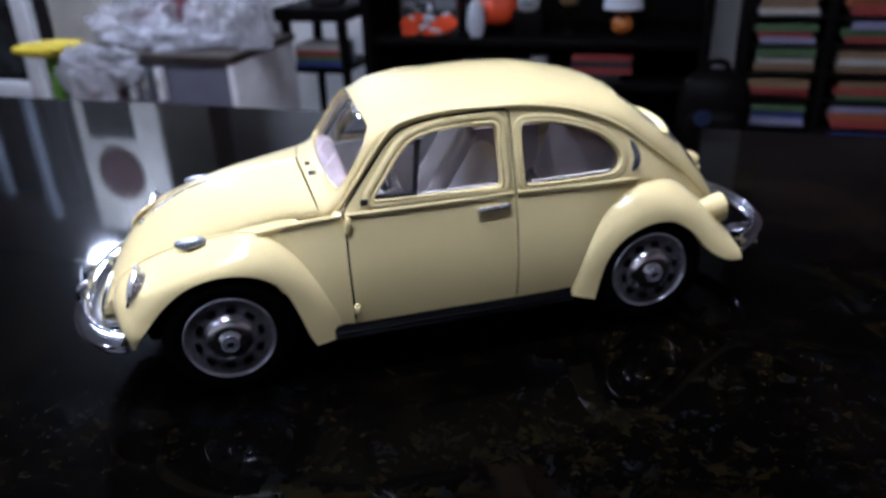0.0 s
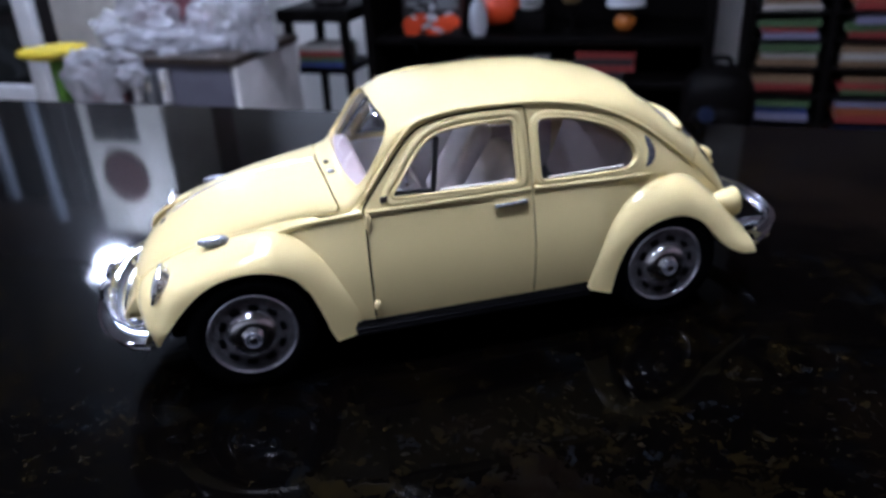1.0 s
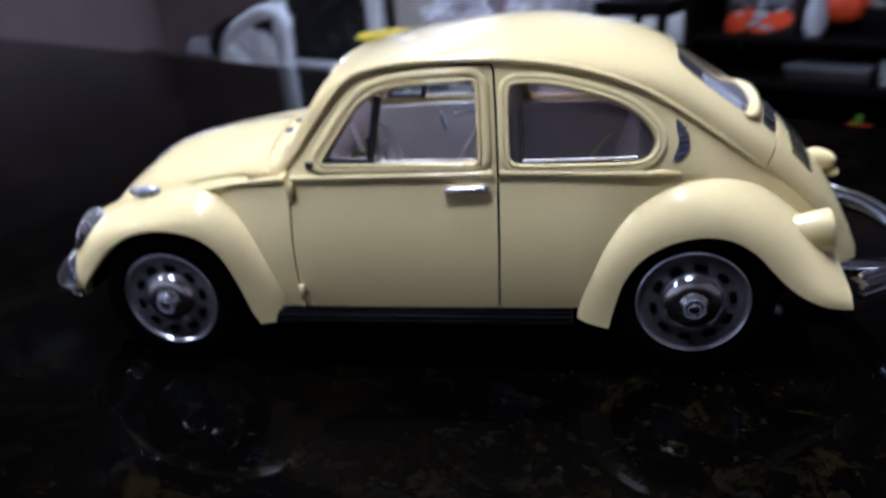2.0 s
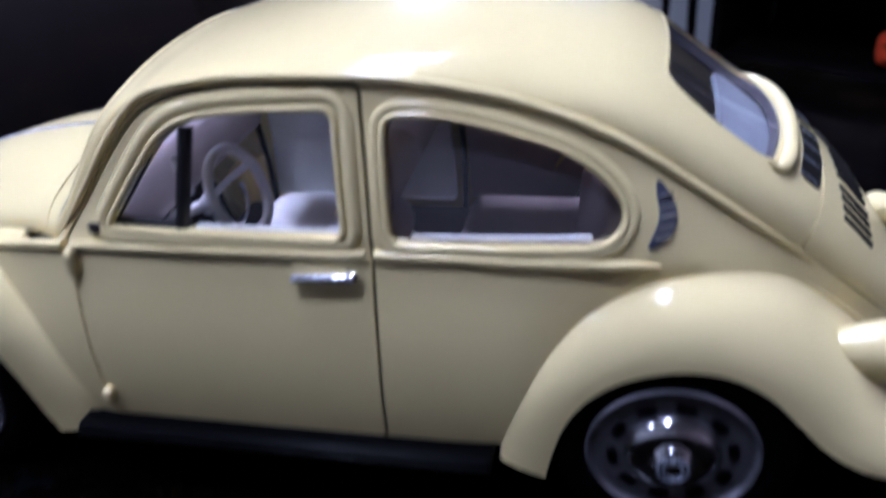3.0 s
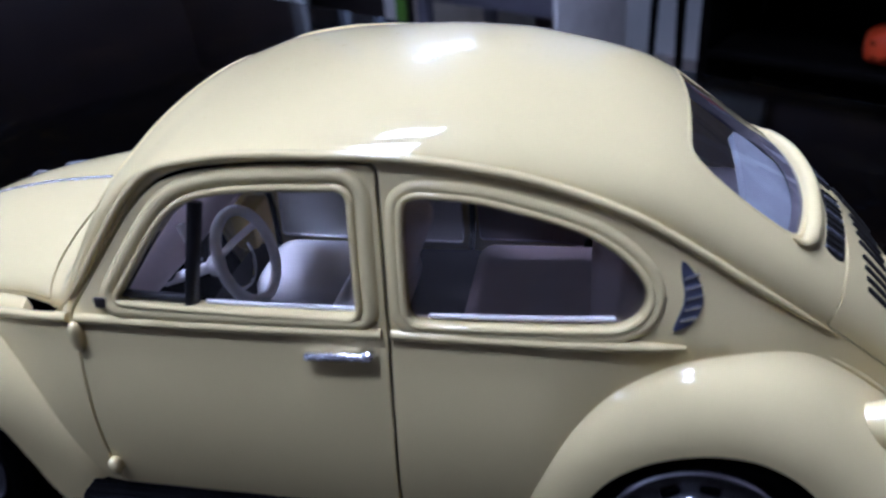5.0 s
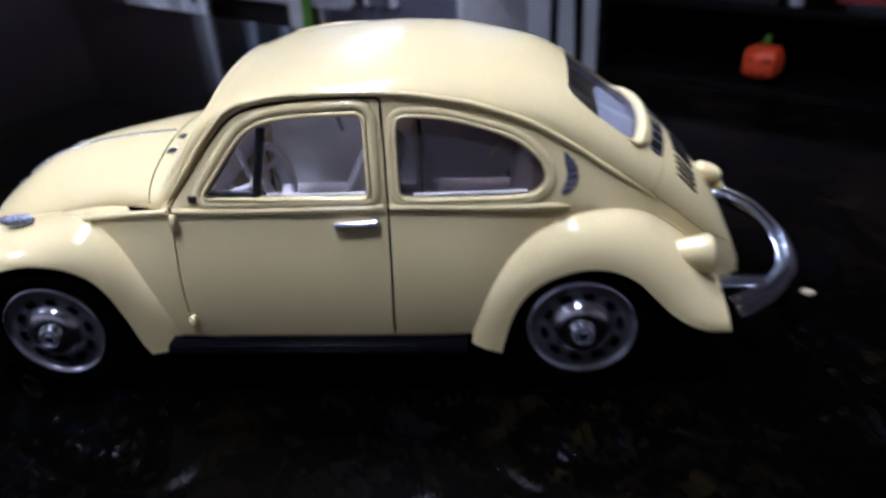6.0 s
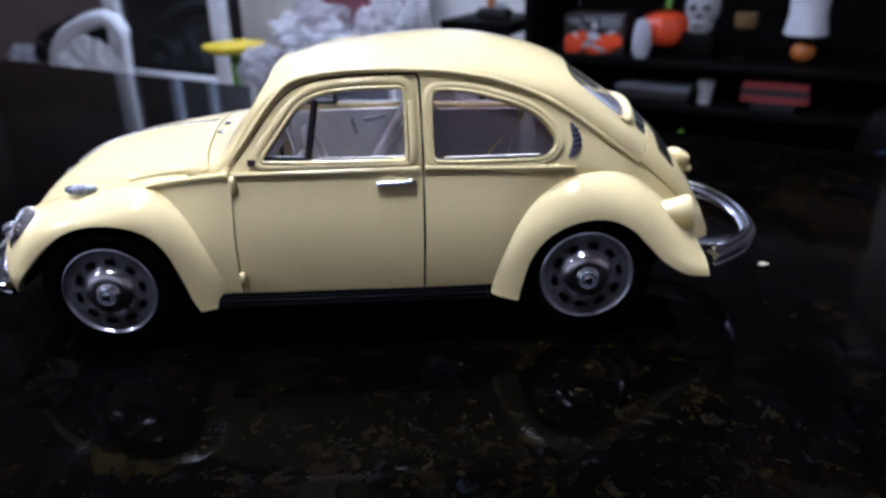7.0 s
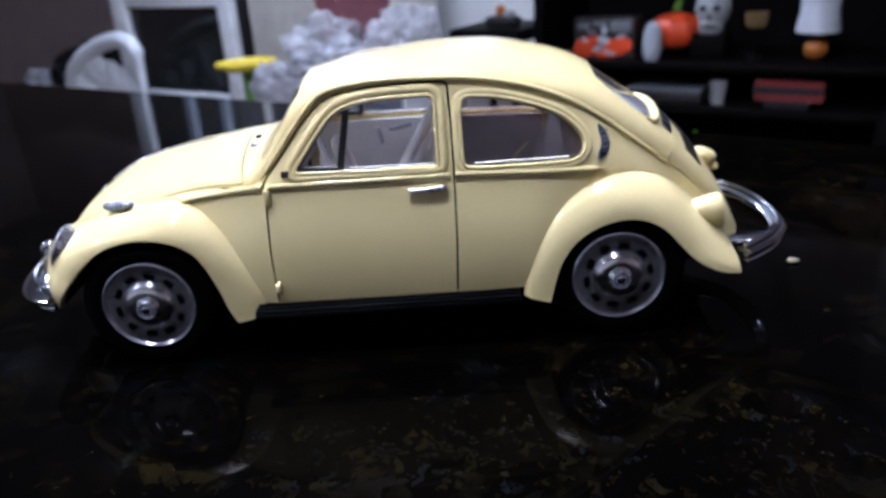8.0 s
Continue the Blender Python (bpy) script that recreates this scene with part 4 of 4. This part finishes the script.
def book(a, b, z, wide, thick, colour, group, deep=.14, skew=0.0):
    """A book lying flat: a cover round a block of pages."""
    words = {0: "red", 1: "white", 2: "dark blue", 3: "lilac", 4: "orange", 5: "green", 6: "tan", 7: "black"}[colour]
    ob = put("book", a, b, z, f"{words} paperback book lying flat in a stack", "book", group)
    ob.matrix_world = ob.matrix_world @ Matrix.Rotation(skew, 4, "Z")
    cover = [block((wide, deep, .0022), (0, deep / 2, s), .0008) for s in (.0011, thick - .0011)] + [block((wide, .0025, thick - .0044), (0, .00125, thick / 2))]
    part("cover", merged(*cover), PALETTE[colour], ob)
    part("page_block", block((wide - .008, deep - .008, thick - .0046), (0, deep / 2 + .001, thick / 2)), PAGES, ob, "cream paper pages")
    return ob


# Black wall unit with ornaments.
unit = put("wall_unit", 0, 2.2, 0, "tall black wooden wall unit with open shelves", "wall unit")
for a in (-.955, .115):
    part("side_panel", block((.03, .42, 1.75), (a, .21, .875), .003), DARKWOOD, unit)
part("back_panel", block((1.04, .015, 1.74), (-.42, .425, .875)), DARKWOOD, unit)
for z in (.585, .455, .215, 1.15, 1.74):
    part("shelf", block((1.04, .40, .022), (-.42, .205, z), .003), DARKWOOD, unit)

box = put("picture_box", -.75, 2.30, .596, "grey and orange printed box on the black shelf", "box")
part("carton", block((.20, .10, .125), (0, 0, .0625), .003), LEATHER, box)
for x, z, w, h, t in ((-.066, .030, .034, .026, 20), (-.040, .052, .026, .018, -15), (.040, .034, .040, .028, -10), (.072, .046, .026, .020, 30), (.006, .012, .030, .012, 0), (-.074, .008, .024, .010, 0)):
    part("patch", ball((w, .004, h), (x, -.050, z), 1.0, .75, Matrix.Rotation(radians(t), 4, "Y")), ORANGE, box, "orange printed patch")
for x, z, w, h in ((-.066, .100, .040, .020), (-.012, .108, .044, .014), (.056, .100, .070, .034), (-.040, .082, .030, .010)):
    part("patch", block((w, .004, h), (x, -.051, z), .001), GREY, box, "grey printed patch")
for x, z, w, h, t in ((.002, .056, .020, .012, 10), (-.018, .030, .018, .007, -30), (.020, .018, .024, .007, 15), (.004, .088, .009, .013, 0), (-.060, .058, .012, .005, 40), (.060, .070, .016, .005, -20)):
    part("patch", ball((w, .004, h), (x, -.053, z), 1.0, .7, Matrix.Rotation(radians(t), 4, "Y")), GHOST, box, "pale printed shape")


def pumpkin(a, b, z, r, high, material, label, face=True):
    """A ribbed pumpkin with a stalk."""
    ob = put("pumpkin", a, b, z, label, "pumpkin", "pumpkins")
    bm = bmesh.new()
    bmesh.ops.create_uvsphere(bm, u_segments=48, v_segments=18, radius=1)
    for v in bm.verts:
        t = math.atan2(v.co.y, v.co.x)
        k = 1 - .09 * abs(math.sin(4 * t))
        pole = .86 + .14 * math.cos(3 * v.co.z * .8)
        if face:
            v.co = Vector([math.copysign(abs(q) ** .80, q) for q in v.co])
        v.co = Vector((v.co.x * r * k, v.co.y * r * k, high / 2 + v.co.z * high / 2 * pole))
    part("shell", smooth(bm, 60), material, ob)
    part("stalk", tube([(0, 0, high * .92), (r * .05, 0, high * 1.05), (r * .15, 0, high * 1.12)], [r * .16, r * .12, r * .1], scale=1.0), GREEN, ob, "green stalk")
    if face:
        for x, zz, s in ((-.36, .62, .16), (.36, .62, .16), (0, .30, .20)):
            part("cut_out", ball((r * s * (2 if x == 0 else 1), r * .06, r * s * .55), (x * r, -r * .86, zz * high)), RUBBER, ob, "dark cut-out")
    return ob


pumpkin(-.545, 2.34, .596, .082, .150, ORANGE, "orange pumpkin ornament on the black shelf", False)
ghost = put("ghost_ornament", -.588, 2.24, .596, "small white ghost ornament in front of a pumpkin", "ornament")
part("body", lathe([(.0, .118), (.012, .114), (.022, .10), (.028, .075), (.030, .04), (.026, .015), (.020, .0)], (0, 0, 0), "Z", 24, 1.0), GHOST, ghost)
skull = put("bust", -.43, 2.32, .596, "grey bust ornament on a black pedestal", "ornament")
part("head", merged(ball((.052, .055, .058), (0, 0, .145), 1.0, .95), ball((.036, .04, .03), (0, -.012, .095), 1.0, .8)), BONE, skull)
part("pedestal", block((.10, .09, .075), (0, 0, .0375), .005), DARKWOOD, skull)
for x, z, w, h in ((-.020, .150, .012, .010), (.020, .150, .012, .010), (0, .126, .006, .009), (0, .098, .022, .005)):
    part("hollow", ball((w, .006, h), (x, -.052, z)), LEATHER, skull, "dark hollow")
cup = put("candle_cup", -.30, 2.30, .596, "dull gold candle cup on a black stand", "ornament")
part("cup", lathe([(.02, .09), (.03, .10), (.032, .135), (.028, .135), (.025, .10)], (0, 0, 0), "Z", 24, 1.0), GOLD, cup)
part("stand", lathe([(.028, 0), (.028, .01), (.008, .02), (.008, .085), (.022, .09)], (0, 0, 0), "Z", 24, 1.0), DARKWOOD, cup)
lamp = put("table_lamp", -.135, 2.31, .596, "small table lamp with a white shade and an orange base", "lamp")
part("base", ball((.034, .034, .033), (0, 0, .033)), DEEP_ORANGE, lamp, "round orange base")
part("shade", lathe([(.060, .082), (.051, .14), (.056, .22), (.054, .22), (.049, .14), (.058, .082)], (0, 0, 0), "Z", 32, 1.0), SHADE, lamp, "white paper shade")
part("stem", lathe([(.006, .06), (.006, .13)], (0, 0, 0), "Z", 12, 1.0), DARKWOOD, lamp)
tray = put("flat_box", -.545, 2.33, .466, "flat box with a grey lid on the lower shelf", "box")
part("case", block((.225, .19, .032), (0, 0, .016), .003), LEATHER, tray, "dark box body")
part("lid", block((.230, .195, .014), (0, 0, .039), .003), LIDGREY, tray, "grey lid")
mug = put("cup", -.386, 2.26, .466, "small pale cup on the lower shelf", "cup")
part("body", lathe([(.020, 0), (.025, .06), (.030, .072), (.026, .07), (.018, .006), (.0, .005)], (0, 0, 0), "Z", 28, 1.0), BONE, mug)
for i, (c, w) in enumerate(((7, .12), (0, .185), (7, .18), (0, .182))):
    ob = book(-.190 + .004 * (i % 2), 2.24, .466 + .0205 * i, w, .02, c, "books on the lower shelf", .13)
pumpkin(-.455, 2.28, .226, .060, .128, ORANGE, "orange lantern pumpkin with cut-out face", True)

# Narrow black rack of stacked books.
rack = put("book_rack", .22, 2.2, 0, "black rack with stacks of colourful books", "book rack")
for a in (.005, .22, .545, .87):
    part("upright", block((.022, .26, 1.25), (a, .13, .625), .002), DARKWOOD, rack)
part("back_panel", block((.88, .01, 1.25), (.44, .265, .625)), DARKWOOD, rack)
LEVELS = [.195 + .079 * i for i in range(12)]
for z in LEVELS:
    part("shelf", block((.86, .25, .009), (.44, .13, z), .001), DARKWOOD, rack)
for z in LEVELS[1:]:
    for a, w in ((.332, .175), (.602, .27), (.93, .27)):
        up = z + .0047
        for i in range(rng.choice((2, 3, 3))):
            thick = rng.choice((.016, .019, .022))
            if up + thick > z + .070:
                break
            wide = w * rng.uniform(.82, .98)
            book(a + rng.uniform(-.006, .006), 2.205 + rng.uniform(0, .02), up, wide, thick, rng.choice((0, 0, 1, 2, 3, 4, 5, 6)), "books in the rack", .17, rng.uniform(-.03, .03))
            up += thick + .0003

# Black backpack on a low black box between the wall unit and the rack.
crate = put("storage_box", .15, 2.06, 0, "black storage box standing between the shelves", "box")
part("case", block((.24, .20, .30), (0, 0, .15), .008), DARKWOOD, crate)
part("lid", block((.25, .21, .025), (0, 0, .3125), .006), DARKWOOD, crate)
pack = put("backpack", .15, 2.05, .325, "black fabric backpack with a small blue badge", "backpack")
part("body", ball((.10, .075, .115), (0, 0, .112), 1.0, .75), DARKWOOD, pack)
part("pocket", ball((.072, .03, .055), (0, -.065, .075), 1.0, .7), DARKWOOD, pack)
part("badge", lathe([(.0, -.006), (.020, -.005), (.022, .0)], (-.028, -.094, .112), "Y", 20, 1.0), plain("dark_blue_badge", (0.006, 0.014, 0.045), .4), pack, "round blue badge")
part("strap", tube(curve_through([(-.03, 0, .215), (-.02, 0, .245), (.02, 0, .245), (.03, 0, .215)], 5), .008, scale=1.0), DARKWOOD, pack)

# Small black side table with a toy on it and books below.
stand = put("side_table", -1.16, 2.2, 0, "small black wooden side table with turned legs", "side table")
part("tabletop", block((.27, .30, .045), (0, .15, .665), .006), DARKWOOD, stand)
for x in (-.105, .105):
    for y in (.03, .27):
        part("leg", tube([(x, y, .645), (x * 1.05, y, .35), (x * 1.12, y, .0)], [.02, .016, .014], scale=1.0), DARKWOOD, stand)
part("shelf", block((.22, .25, .02), (0, .15, .475), .003), DARKWOOD, stand)
for i, c in enumerate((2, 5, 0, 1)):
    book(-1.16, 2.24, .486 + .0185 * i, .17, .018, c, "books under the side table", .13)
toy = put("toy_figure", -1.13, 2.30, .688, "small dark toy with an orange top", "toy")
part("body", block((.12, .06, .035), (0, 0, .018), .012), LEATHER, toy)
part("top", ball((.018, .018, .022), (-.01, 0, .052)), DEEP_ORANGE, toy, "orange top")
part("side_lump", ball((.022, .018, .016), (.028, -.01, .042)), BONE, toy, "grey lump")

# Table with a plastic bag, boards and boxes.
bench = put("side_board", -1.45, 1.75, 0, "side table with white side panel and brown top", "table")
part("tabletop", block((.58, .40, .022), (-.03, .20, .605), .003), BROWN, bench)
for x in (-.30,):
    for y in (.03, .37):
        part("leg", block((.04, .04, .594), (x, y, .297), .003), FADED, bench)
part("front_panel", block((.54, .012, .20), (-.04, .03, .495), .002), FADED, bench, "grey front panel")
part("side_panel", block((.02, .38, .594), (.245, .20, .297), .003), WHITE, bench, "white painted side panel")
for i, (w, m_, h, c) in enumerate(((.030, RED, .11, "red"), (.022, WHITE, .11, "white"), (.03, MAROON, .10, "maroon"), (.018, WHITE, .10, "white"), (.03, GREY, .09, "grey"), (.02, WHITE, .10, "white"))):
    ob = put("box_file", -1.70 + .052 * i, 1.745, .48, f"{c} box file standing upright under the table", "box file", "box files")
    part("case", block((w, .025, h), (0, 0, h / 2), .003), m_, ob)
    part("label", block((w * .6, .002, h * .3), (0, -.0135, h * .55), .0005), PAGES, ob, "paper label")


def crumpled(radii, centre, seed, detail=4):
    """A lump of crumpled plastic film."""
    bm = bmesh.new()
    bmesh.ops.create_icosphere(bm, subdivisions=detail, radius=1.0)
    off = Vector((seed * 7.3, seed * 3.1, seed * 5.7))
    for v in bm.verts:
        k = .85 + .45 * noise.noise(v.co * 1.3 + off) + .65 * (.35 - abs(noise.noise(v.co * 2.0 + off))) + .14 * (.3 - abs(noise.noise(v.co * 5.5 + off)))
        v.co = Vector((v.co.x * radii[0] * k, v.co.y * radii[1] * k, v.co.z * radii[2] * k)) + Vector(centre)
        v.co.z = max(v.co.z, 0.0)
    return smooth(bm, 65)


bag = put("plastic_bag", -1.45, 1.93, .617, "crumpled white plastic bag lying on the side table", "plastic bag")
part("body", crumpled((.17, .10, .10), (-.22, .03, .045), 1, 5), PLASTIC, bag)
part("body", crumpled((.13, .08, .11), (.13, .02, .05), 2, 5), PLASTIC, bag)
part("fold", crumpled((.20, .10, .045), (-.05, -.04, .02), 3, 5), PLASTIC, bag)
part("handle", crumpled((.06, .05, .11), (.27, -.05, .06), 11, 4), PLASTIC, bag)
flap = put("plastic_bag", -1.655, 1.735, .470, "crumpled white plastic bag hanging over the table edge", "plastic bag")
part("body", crumpled((.12, .06, .07), (.01, 0, .115), 5, 5), PLASTIC, flap)
part("fold", crumpled((.095, .03, .10), (-.02, -.035, .065), 6, 5), PLASTIC, flap)
part("handle", crumpled((.05, .03, .035), (.12, -.01, .10), 12, 4), PLASTIC, flap)
board = put("printed_board", -1.55, 2.12, .60, "white board with a faded pink leaf print, leaning behind the bag", "board")
part("panel", block((.56, .015, .62), (-.02, 0, .31), .003), BEIGE, board)
leaf = []
for t, s in ((90, .21), (35, .18), (145, .18), (-15, .15), (195, .15), (270, .16)):
    c, s_ = math.cos(radians(t)), math.sin(radians(t))
    leaf.append(ball((s * .62, .003, s * .28), (c * s * .5 - .09, -.0085, s_ * s * .5 + .10), 1.0, 1.0, Matrix.Rotation(radians(-t), 4, "Y")))
part("print", merged(*leaf), PINK, board, "faded pink leaf print")

stool = put("yellow_stand", -1.835, 1.75, 0, "yellow dish on a green stand", "stand")
part("dish", merged(lathe([(.0, .612), (.070, .612), (.104, .630), (.102, .640), (.070, .622), (.0, .62)], (0, 0, 0), "Z", 36, 1.0)), YELLOW, stool, "yellow plastic dish")
part("post", lathe([(.02, .61), (.018, .45), (.02, .30), (.09, .02), (.10, .0)], (0, 0, 0), "Z", 20, 1.0), GREEN, stool, "green plastic post")

# Tall white cabinet with dark glass panes.
case = put("glass_cabinet", -2.70, 2.2, 0, "tall white cabinet with dark glass panes", "cabinet")
for x, w, low, high in ((-.335, .10, .02, 2.02), (.340, .075, .02, 1.365), (.240, .036, 1.365, 2.02), (.010, .050, 1.365, 1.935)):
    part("stile", block((w, .04, high - low), (x, 0, (low + high) / 2), .004), WHITE if w > .07 else BLUEGREY, case)
for z, h in ((.36, .09), (.81, .07), (1.33, .07)):
    part("rail", block((.585, .036, h), (0, 0, z), .003), WHITE, case)
for z, h in ((.588, .38), (1.07, .45), (1.64, .57)):
    part("pane", block((.60, .008, h), (0, .012, z)), DARKGLASS, case, "dark glass pane")
part("carcass", block((.74, .30, 1.96), (0, .18, .99), .004), LEATHER, case, "dark cabinet body")

COUCH = surface("brown_leather", (0.050, 0.036, 0.032), .5, vary=.25, scale=9, bump=.25, fine=90)
BINBAG = surface("black_bag_film", (0.008, 0.008, 0.009), .16, vary=.2, scale=14, bump=.3, fine=60)
sofa = put("sofa", -3.66, 2.0, 0, "dark brown leather sofa seen from behind", "sofa")
part("seat", block((1.36, .52, .27), (0, .46, .145), .05, segments=3), COUCH, sofa)
part("backrest", block((1.36, .20, .37), (0, .10, .215), .06, segments=4), COUCH, sofa)
for x in (-.63, .63):
    part("armrest", block((.12, .54, .33), (x, .46, .19), .05, segments=3), COUCH, sofa)
heap = put("rubbish_bag", -3.70, 2.42, .28, "shiny black plastic bag lying on the sofa", "plastic bag")
part("body", crumpled((.30, .13, .17), (0, 0, .12), 21, 5), BINBAG, heap)
part("knot", crumpled((.09, .07, .10), (.22, -.02, .22), 22, 4), BINBAG, heap)
tissue = put("plastic_bag", -3.98, 2.30, .28, "small crumpled white plastic bag on the sofa", "plastic bag")
part("body", crumpled((.10, .06, .10), (0, 0, .09), 23, 4), PLASTIC, tissue)
throw = put("draped_chair", -2.84, 1.93, 0, "chair draped with a white sheet beside the cabinet", "chair")
part("cover_edge", tube(curve_through([(-.31, .02, .34), (-.29, 0, .47), (-.18, 0, .585), (0, 0, .655), (.14, 0, .672), (.205, 0, .62), (.200, 0, .48), (.190, 0, .28), (.19, 0, .0)], 5), [.022] * 8 + [.034] * 12 + [.030] * 6 + [.020] * 15, sides=10, scale=1.0), SHEET, throw, "rolled white edge of the sheet")
part("cover", crumpled((.235, .06, .26), (-.07, .01, .355), 8, 5), SHEET, throw, "white sheet hanging in folds")
part("seat", block((.44, .38, .04), (-.06, .20, .36), .01), LEATHER, throw)
for x in (-.24, .12):
    for y in (.06, .36):
        part("leg", block((.035, .035, .345), (x, y, .1725), .004), LEATHER, throw)

# Tall pale cupboard with a dark window and a dark red disc high on its front.
locker = put("cupboard", -2.032, 2.2, 0, "tall pale cupboard with a dark window and a dark red disc", "cupboard")
part("body", block((.40, .30, 2.06), (0, .161, 1.03), .004), BEIGE, locker)
part("door", block((.394, .018, 2.02), (0, .001, 1.04), .003), BEIGE, locker)
part("window", block((.222, .008, .26), (-.035, -.011, 1.52), .004), LEATHER, locker, "dark window")
part("disc", lathe([(.108, .0), (.108, -.010), (.0, -.010)], (-.028, -.008, 1.795), "Y", 40, 1.0), MAROON, locker, "dark red disc")

# A crumb on the counter.
CRUMB = plain("bread_crumb", (0.26, 0.22, 0.14), .8)
crumb = thing("crumb", (.1022, .0004, TOP), "pale bread crumb on the black granite", "crumb")
part("crumb_body", crumpled((.0016, .0012, .0007), (0, 0, .0005), 4, 2), CRUMB, crumb)
